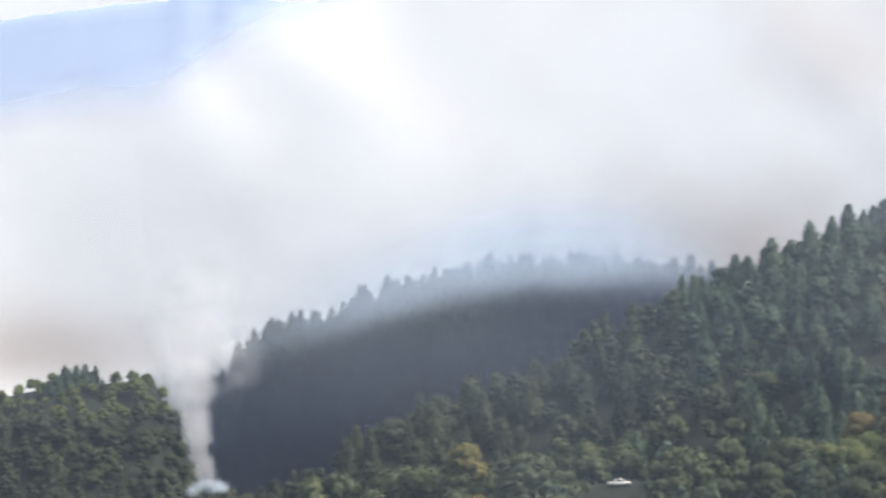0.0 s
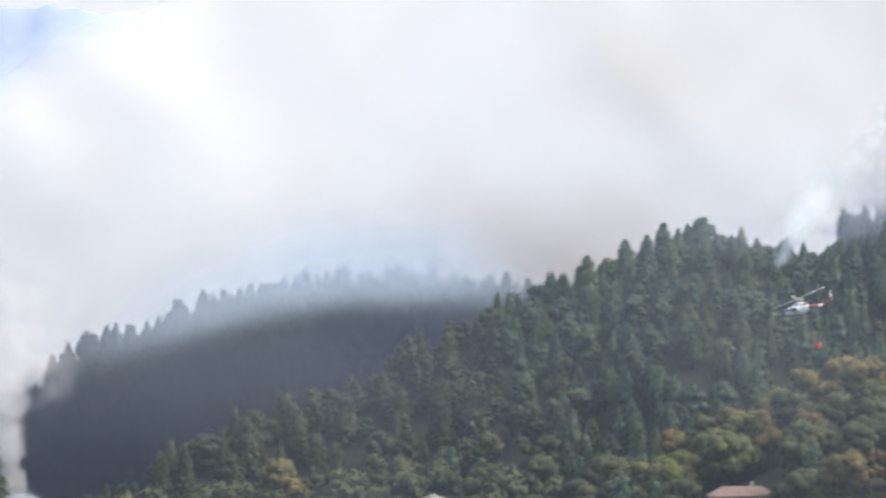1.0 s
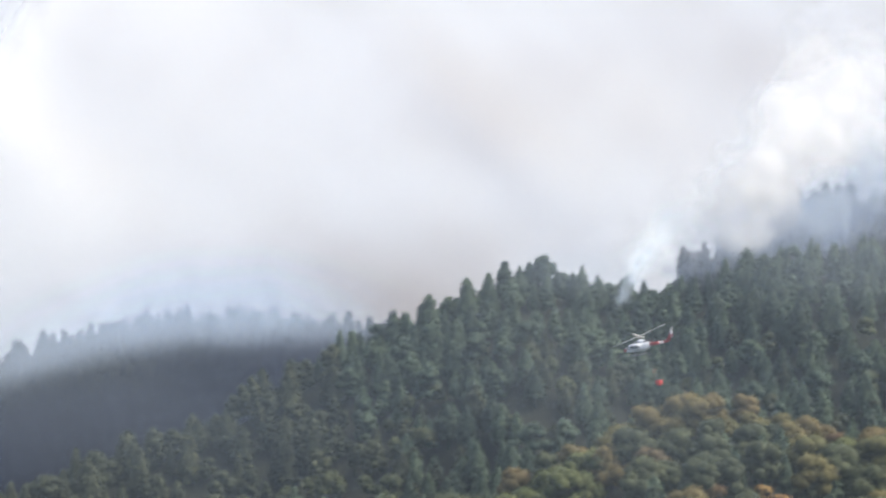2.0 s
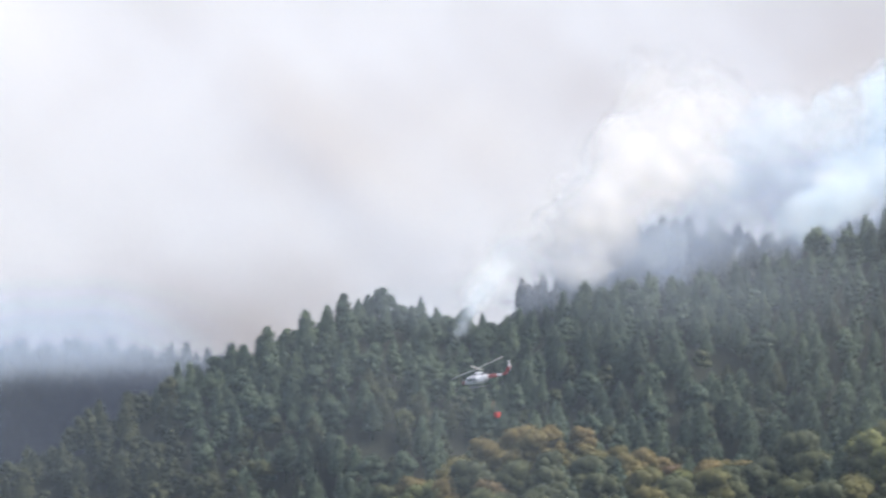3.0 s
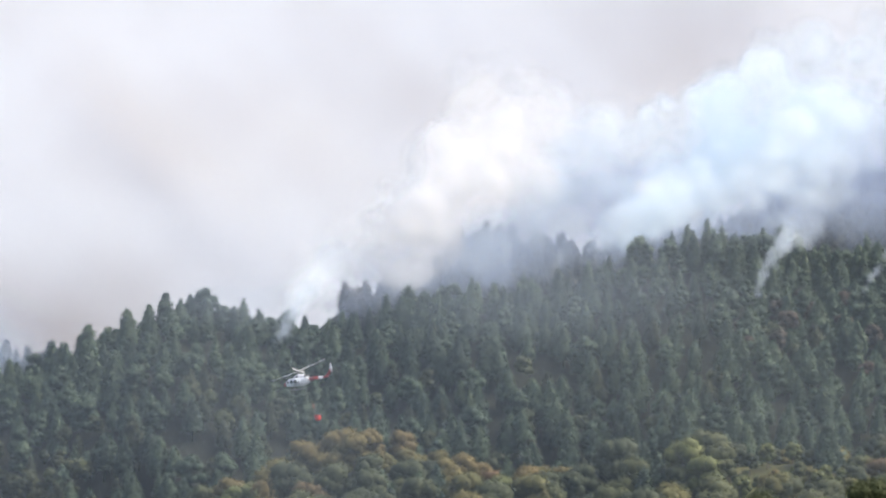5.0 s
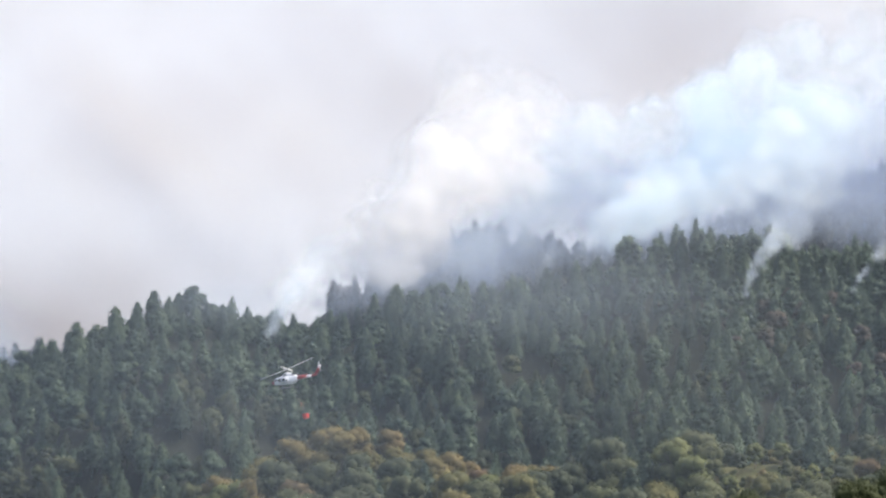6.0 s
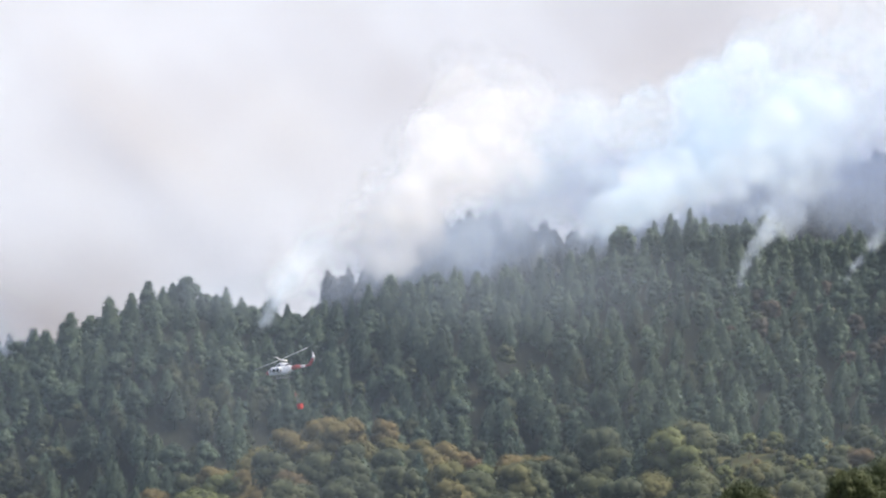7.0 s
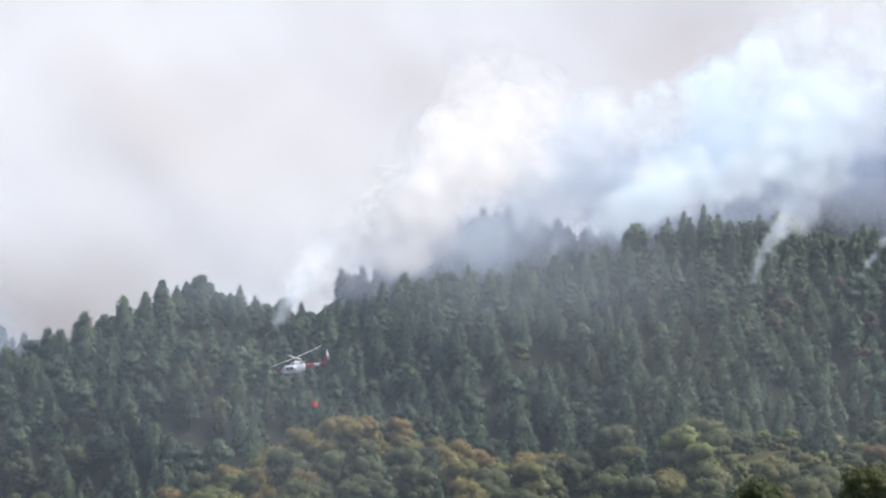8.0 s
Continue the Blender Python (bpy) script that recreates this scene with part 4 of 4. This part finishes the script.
# pale overcast beyond the mountain
overcast = smoke_material("overcast", (0.93, 0.94, 0.95), (0.88, 0.90, 0.93), 1.0, 0.0008, 0.3, 0.5, relief=0.0)
curtain("cloud_bank", -60, -4, 2, 20, 4350, 20, overcast, "pale overcast sky beyond the mountain", 2.0, lambda az, el: 1.0)
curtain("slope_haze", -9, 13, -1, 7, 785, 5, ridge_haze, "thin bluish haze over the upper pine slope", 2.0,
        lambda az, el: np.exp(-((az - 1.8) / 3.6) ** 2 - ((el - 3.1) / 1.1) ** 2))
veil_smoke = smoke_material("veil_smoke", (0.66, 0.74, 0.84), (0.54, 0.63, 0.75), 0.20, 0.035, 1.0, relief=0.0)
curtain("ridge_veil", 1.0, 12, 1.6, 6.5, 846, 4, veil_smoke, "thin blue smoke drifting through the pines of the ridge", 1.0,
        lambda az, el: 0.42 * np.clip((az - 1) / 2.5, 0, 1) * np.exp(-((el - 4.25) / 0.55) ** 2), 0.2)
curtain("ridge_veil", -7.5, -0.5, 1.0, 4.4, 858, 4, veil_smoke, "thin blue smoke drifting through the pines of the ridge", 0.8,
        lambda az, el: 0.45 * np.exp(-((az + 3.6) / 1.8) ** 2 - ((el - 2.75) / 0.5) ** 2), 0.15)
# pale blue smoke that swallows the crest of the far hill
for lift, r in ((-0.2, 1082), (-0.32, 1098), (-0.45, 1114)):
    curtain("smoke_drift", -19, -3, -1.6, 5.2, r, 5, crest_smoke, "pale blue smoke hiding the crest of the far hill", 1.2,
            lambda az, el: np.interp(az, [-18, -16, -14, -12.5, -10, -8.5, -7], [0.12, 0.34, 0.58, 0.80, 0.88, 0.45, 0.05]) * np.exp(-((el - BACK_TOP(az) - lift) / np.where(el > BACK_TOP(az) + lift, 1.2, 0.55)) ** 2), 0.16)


# ---------------------------------------------------------------- helicopter
def part(name, verts, faces, mat, parent, label="", smooth=True):
    """One mesh under a thing or under a part."""
    me = bpy.data.meshes.new(name)
    me.from_pydata([tuple(v) for v in verts], [], [tuple(int(i) for i in f) for f in faces])
    bm = bmesh.new()
    bm.from_mesh(me)
    bmesh.ops.recalc_face_normals(bm, faces=bm.faces)
    bm.to_mesh(me)
    bm.free()
    me.polygons.foreach_set("use_smooth", np.full(len(me.polygons), smooth))
    me.materials.append(mat)
    ob = new(name, me)
    ob.parent = parent
    return tagged(ob, label) if label else ob


def loft(stations, sides=20, square=2.6):
    """A closed hull through rings (x, half width, bottom, top), rounded like the skin of an aircraft. square: how boxy each ring is."""
    verts, faces = [], []
    for x, hw, zb, zt in stations:
        for k in range(sides):
            q = math.tau * k / sides
            c, s = math.cos(q), math.sin(q)
            verts.append((x, hw * math.copysign(abs(c) ** (2 / square), c), (zb + zt) / 2 + (zt - zb) / 2 * math.copysign(abs(s) ** (2 / square), s)))
    n = len(stations)
    for i in range(n - 1):
        faces += [(i * sides + k, i * sides + (k + 1) % sides, (i + 1) * sides + (k + 1) % sides, (i + 1) * sides + k) for k in range(sides)]
    faces += [tuple(range(sides)), tuple(range((n - 1) * sides, n * sides))]
    return verts, faces


def slab(outline, thick, offset, along):
    """A plate of that outline. along 'y': outline in x and z; along 'z': outline in x and y."""
    n = len(outline)
    verts = [(a, offset + d, b) if along == "y" else (a, b, offset + d) for d in (-thick / 2, thick / 2) for a, b in outline]
    faces = [tuple(range(n)), tuple(range(2 * n - 1, n - 1, -1))] + [(k, (k + 1) % n, n + (k + 1) % n, n + k) for k in range(n)]
    return verts, faces


paint_white = plain("white_paint", (0.80, 0.80, 0.81), 0.35, vary=0.05, scale=1.5)
paint_red = plain("red_paint", (0.30, 0.026, 0.026), 0.35, vary=0.12, scale=1.5)
dark_metal = plain("sooty_metal", (0.05, 0.05, 0.055), 0.5, 0.6, 0.3)
grey_metal = plain("grey_metal", (0.35, 0.35, 0.36), 0.4, 0.8, 0.2)
blade_grey = plain("blade_grey", (0.74, 0.74, 0.72), 0.5, 0.0, 0.08)
dark_glass = plain("tinted_glass", (0.02, 0.025, 0.03), 0.08, 0.0, 0.1)
bucket_red = plain("bucket_fabric", (0.56, 0.035, 0.022), 0.6, 0.0, 0.15)
rope = plain("steel_cable", (0.10, 0.10, 0.10), 0.5, 0.5, 0.2)


def helicopter():
    root = new("helicopter")
    body = part("cabin", *loft([(3.55, 0.95, -0.95, 0.34), (2.9, 1.14, -1.02, 0.74), (2.2, 1.24, -1.05, 0.94), (0.6, 1.26, -1.06, 0.98), (-1.2, 1.25, -1.04, 0.98), (-1.7, 1.14, -0.92, 0.96),
                                (-2.3, 0.82, -0.50, 0.94), (-3.0, 0.60, -0.22, 0.92)], 24, 5.0), paint_white, root, "white painted cabin")
    part("nose", *loft([(4.75, 0.10, -0.62, -0.42), (4.6, 0.36, -0.86, -0.22), (4.25, 0.66, -0.97, 0.02), (3.85, 0.86, -0.95, 0.22), (3.55, 0.95, -0.95, 0.34)]), paint_red, root, "red painted nose")
    boom = part("tail_boom", *loft([(-3.0, 0.60, -0.22, 0.92), (-4.2, 0.48, -0.02, 0.88), (-5.6, 0.38, 0.14, 0.84)]), paint_red, root, "red tail boom")
    part("band", *loft([(-5.6, 0.38, 0.14, 0.84), (-6.9, 0.30, 0.26, 0.80)]), paint_white, boom, "white band round the boom")
    part("tail_cone", *loft([(-6.9, 0.30, 0.26, 0.80), (-7.8, 0.24, 0.36, 0.82), (-8.5, 0.14, 0.48, 0.86)]), paint_red, boom)
    fin = part("tail_fin", *slab([(-7.4, 0.75), (-8.35, 0.55), (-8.7, 0.9), (-9.75, 2.65), (-9.15, 2.75), (-8.5, 1.75)], 0.16, 0.0, "y"), paint_red, root, "red swept tail fin")
    part("fin_tip", *slab([(-9.45, 2.15), (-9.80, 2.72), (-9.62, 2.95), (-9.12, 2.95), (-8.98, 2.45)], 0.22, 0.0, "y"), paint_white, fin, "white fin tip")
    rotor = part("tail_rotor", *slab([(-9.5, 1.35), (-9.3, 1.35), (-9.05, 3.85), (-9.28, 3.87)], 0.05, -0.32, "y"), blade_grey, root, "slim tail rotor blade")
    part("tail_rotor_hub", *loft([(-9.42, 0.12, 2.5, 2.74), (-9.18, 0.12, 2.5, 2.74)], 10), grey_metal, rotor)
    for s in (1, -1):
        part("stabiliser", *slab([(-5.5, s * 0.36), (-6.3, s * 0.34), (-6.35, s * 1.45), (-5.75, s * 1.45)], 0.09, 0.46, "z"), paint_red, root, "small red stabiliser")
    cowl = part("engine_cowling", *loft([(1.5, 0.34, 0.92, 1.08), (1.05, 0.56, 0.90, 1.50), (0.4, 0.62, 0.90, 1.82), (-0.6, 0.62, 0.90, 1.80), (-1.5, 0.58, 0.90, 1.62), (-2.2, 0.46, 0.88, 1.42)], 20, 3.5), paint_white, root, "white engine cowling")
    for s in (1, -1):
        part("exhaust", *loft([(-1.5, 0.20, 1.10, 1.50), (-2.1, 0.24, 1.12, 1.58), (-2.75, 0.22, 1.22, 1.66)], 12, 2), dark_metal, cowl, "sooty exhaust pipe").location = (0, s * 0.50, 0)
        part("air_intake", *slab([(0.05, 1.12), (0.85, 1.12), (0.65, 1.5), (0.1, 1.56)], 0.06, s * 0.62, "y"), dark_metal, cowl, "dark air intake")
        for x0, x1, z0, z1 in ((2.50, 3.20, -0.22, 0.48), (1.35, 2.25, -0.28, 0.66), (0.20, 1.12, -0.28, 0.66)):
            w = 1.15 if x0 > 2.4 else 1.265
            part("side_window", *slab([(x0, z0), (x1, z0 + 0.02), (x1 - 0.12, z1 - 0.08), (x1 - 0.2, z1), (x0 + 0.08, z1), (x0, z1 - 0.1)], 0.06, s * w, "y"), dark_glass, body, "dark cabin window")
        part("cabin_door", *slab([(-0.95, -0.8), (1.25, -0.8), (1.25, 0.78), (-0.95, 0.78)], 0.03, s * 1.252, "y"), paint_white, body, "white sliding door")
    part("emblem", *slab([(-0.45, -0.25), (-0.15, -0.25), (-0.05, 0.05), (-0.3, 0.3), (-0.55, 0.05)], 0.02, 1.285, "y"), rope, body, "small dark emblem")
    part("windscreen", [(3.60, -0.72, 0.26), (3.60, 0.72, 0.26), (2.92, 0.86, 0.70), (2.92, -0.86, 0.70), (3.72, -0.72, 0.30), (3.72, 0.72, 0.30), (3.02, 0.86, 0.80), (3.02, -0.86, 0.80)],
         [(0, 1, 2, 3), (4, 5, 6, 7), (0, 1, 5, 4), (1, 2, 6, 5), (2, 3, 7, 6), (3, 0, 4, 7)], dark_glass, body, "dark sloping windscreen", False)
    # rotor
    part("mast", *tube([(0, 0, 1.7), (0, 0, 2.75)], [0.18, 0.13], 12), grey_metal, root, "grey rotor mast")
    hub = part("rotor_hub", *loft([(-0.42, 0.30, 2.62, 2.82), (0, 0.46, 2.58, 2.88), (0.42, 0.30, 2.62, 2.82)], 12, 2), grey_metal, root, "grey rotor hub")
    for k in range(4):
        q = radians(19 + 90 * k)
        c, s = math.cos(q), math.sin(q)
        v, f = slab([(0.4, -0.10), (1.3, -0.20), (6.75, -0.20), (6.98, -0.10), (7.0, 0.15), (1.3, 0.20), (0.4, 0.10)], 0.10, 0.0, "z")
        v = [(x * c - y * s, x * s + y * c, 2.74 + z + 0.003 * x * x) for x, y, z in v]
        v = [(x + 0.31 * (z - 2.74), y, z - 0.31 * x + 0.04 * y) for x, y, z in v]
        part("rotor_blade", v, f, blade_grey, root, "long pale rotor blade")
    # landing gear
    for s in (1, -1):
        v, f = tube([(2.6, s * 1.25, -1.55), (2.35, s * 1.25, -1.82), (1.9, s * 1.25, -1.88), (-1.7, s * 1.25, -1.88)], [0.06, 0.07, 0.07, 0.06], 8)
        part("skid", v, f, grey_metal, root, "grey tubular skid")
    for x in (1.3, -0.9):
        v, f = tube([(x, -1.25, -1.86), (x, -0.85, -1.25), (x, 0, -1.05), (x, 0.85, -1.25), (x, 1.25, -1.86)], [0.06] * 5, 8)
        part("cross_tube", v, f, grey_metal, root)
    return tagged(root, "white and red firefighting helicopter in flight, nose lowered", "helicopter")


def water_bucket(drop, drift):
    """A collapsible water bucket on its cable; the origin is the cargo hook."""
    root = new("water_bucket")
    foot = Vector((drift[0], drift[1], -drop))
    rings = [(0.0, 0.42), (0.10, 0.60), (0.45, 0.74), (1.0, 0.80), (1.35, 0.76), (1.40, 0.78), (1.40, 0.68), (1.1, 0.69), (0.45, 0.63), (0.15, 0.38)]
    n = 18
    v = [(foot.x + r * math.cos(k * math.tau / n) * (1 + 0.035 * math.sin(k * 3.0)), foot.y + r * math.sin(k * math.tau / n), foot.z + z) for z, r in rings for k in range(n)]
    f = [(i * n + k, i * n + (k + 1) % n, (i + 1) * n + (k + 1) % n, (i + 1) * n + k) for i in range(len(rings) - 1) for k in range(n)] + [tuple(range(n)), tuple(range((len(rings) - 1) * n, len(rings) * n))]
    part("bucket", v, f, bucket_red, root, "bright red fabric bucket")
    head = foot + Vector((0, 0, 3.6)) - Vector((drift[0], drift[1], 0)) * 0.25
    for k in range(8):
        q = k * math.tau / 8
        tv, tf = tube([(foot.x + 0.77 * math.cos(q), foot.y + 0.77 * math.sin(q), foot.z + 1.38), tuple(head)], [0.018, 0.018], 5)
        part("suspension_line", tv, tf, rope, root)
    tv, tf = tube([tuple(head), tuple(head * 0.5), (0, 0, 0)], [0.035] * 3, 6)
    part("cable", tv, tf, rope, root, "dark steel cable")
    cv, cf = tube([tuple(head - Vector((0, 0, 0.25))), tuple(head + Vector((0, 0, 0.45)))], [0.09, 0.09], 10)
    part("control_head", cv, cf, bucket_red, root, "red control head")
    return tagged(root, "bright red water bucket hanging on a cable", "water bucket")


hx, hy, hz = spot(-2.82, 1.19, 745.0)
craft = helicopter()
craft.matrix_basis = pose(hx, hy, hz, 0, 0, 152) @ pose(0, 0, 0, -7, 4.5, 0)
hook = craft.matrix_basis @ Vector((0.2, 0, -1.15))
bucket = water_bucket(8.6, (4.6, -1.5))
bucket.matrix_basis = Matrix.Translation(hook)


# ---------------------------------------------------------------- house and truck among the trees
def block(x0, x1, y0, y1, z0, z1):
    v = [(x, y, z) for z in (z0, z1) for x, y in ((x0, y0), (x1, y0), (x1, y1), (x0, y1))]
    return v, [(3, 2, 1, 0), (4, 5, 6, 7), (0, 1, 5, 4), (1, 2, 6, 5), (2, 3, 7, 6), (3, 0, 4, 7)]


plaster = plain("pale_plaster", (0.34, 0.31, 0.27), 0.9, 0.0, 0.12, 0.6)
terracotta = plain("terracotta_tiles", (0.13, 0.085, 0.07), 0.85, 0.0, 0.3, 0.8)
truck_paint = plain("dusty_white_paint", (0.42, 0.42, 0.41), 0.5, vary=0.15, scale=1.2)
tyre_black = plain("tyre_rubber", (0.02, 0.02, 0.02), 0.9)


def house():
    root = new("house")
    part("wall", *block(-6.5, 6.5, -4, 4, -2.0, 3.1), plaster, root, "pale plastered wall", False)
    roof = part("roof", [(-7.1, -4.6, 2.9), (7.1, -4.6, 2.9), (7.1, 4.6, 2.9), (-7.1, 4.6, 2.9), (-4.2, 0, 5.1), (4.2, 0, 5.1), (-7.1, -4.6, 3.1), (7.1, -4.6, 3.1), (7.1, 4.6, 3.1), (-7.1, 4.6, 3.1)],
                [(0, 1, 2, 3), (0, 1, 7, 6), (1, 2, 8, 7), (2, 3, 9, 8), (3, 0, 6, 9), (6, 7, 5, 4), (8, 9, 4, 5), (7, 8, 5), (9, 6, 4)], terracotta, root, "faded terracotta hip roof", False)
    for k in range(30):
        x = -6.9 + 13.8 * k / 29
        top = 3.1 + 2.0 * min(1.0, (7.1 - abs(x)) / 2.9)
        reach = (top - 3.1) / 2.0 * 4.6
        tv, tf = tube([(x, -4.6, 3.13), (x, -4.6 + reach, top + 0.03)], [0.09, 0.09], 6)
        part("tile_row", tv, tf, terracotta, roof)
    part("chimney", *block(2.0, 2.8, 0.6, 1.4, 4.0, 6.0), plaster, roof, "plastered chimney", False)
    for x in (-4.2, 0.2, 4.2):
        w = part("window", *block(x - 0.55, x + 0.55, -4.06, -3.98, 0.9, 2.2), dark_glass, root, "dark window", False)
        part("sill", *block(x - 0.7, x + 0.7, -4.16, -3.98, 0.80, 0.88), plaster, w, "", False)
    return tagged(root, "low plastered house with a terracotta roof among trees", "house")


def on_land(ob, az, r, turn, lift=0.0):
    x, y = math.sin(radians(az)) * r, math.cos(radians(az)) * r
    ob.matrix_basis = pose(x, y, float(heights(np.array([x]), np.array([y]))[0][0]) + lift, 0, 0, turn)


on_land(house(), -3.97, 632.0, 12.0, -0.8)


def pickup():
    root = new("pickup_truck")
    body = part("body", *loft([(2.6, 0.80, 0.45, 0.85), (2.45, 0.88, 0.40, 1.0), (0.9, 0.90, 0.38, 1.08), (-2.3, 0.90, 0.40, 1.08), (-2.6, 0.86, 0.45, 1.02)], 20, 5), truck_paint, root, "white truck body")
    cab = part("cab", *loft([(1.35, 0.78, 1.0, 1.12), (0.75, 0.76, 1.0, 1.68), (-0.6, 0.76, 1.0, 1.72), (-0.8, 0.76, 1.0, 1.5)], 20, 5), truck_paint, root, "white cab")
    part("load_bed", *block(-2.45, -0.95, -0.72, 0.72, 1.06, 1.12), dark_metal, body, "dark load bed", False)
    for s in (1, -1):
        part("side_window", *slab([(0.95, 1.14), (0.62, 1.58), (-0.5, 1.62), (-0.55, 1.14)], 0.03, s * 0.765, "y"), dark_glass, cab, "dark side window")
        for x in (1.65, -1.65):
            n = 14
            v = [(x + q * math.cos(k * math.tau / n), s * 0.80 + d, 0.36 + q * math.sin(k * math.tau / n)) for d, q in ((-0.12, 0.30), (-0.1, 0.36), (0.1, 0.36), (0.12, 0.30)) for k in range(n)]
            f = [(i * n + k, i * n + (k + 1) % n, (i + 1) * n + (k + 1) % n, (i + 1) * n + k) for i in range(3) for k in range(n)] + [tuple(range(n)), tuple(range(3 * n, 4 * n))]
            wheel = part("wheel", v, f, tyre_black, root, "black tyre")
            rv = [(x + 0.2 * math.cos(k * math.tau / 10), s * 0.935, 0.36 + 0.2 * math.sin(k * math.tau / 10)) for k in range(10)] + [(x, s * 0.91, 0.36)]
            part("rim", rv, [(k, (k + 1) % 10, 10) for k in range(10)], grey_metal, wheel, "grey rim")
    return tagged(root, "white pickup truck half hidden among trees", "pickup truck")


on_land(pickup(), -9.91, 674.0, 25.0)
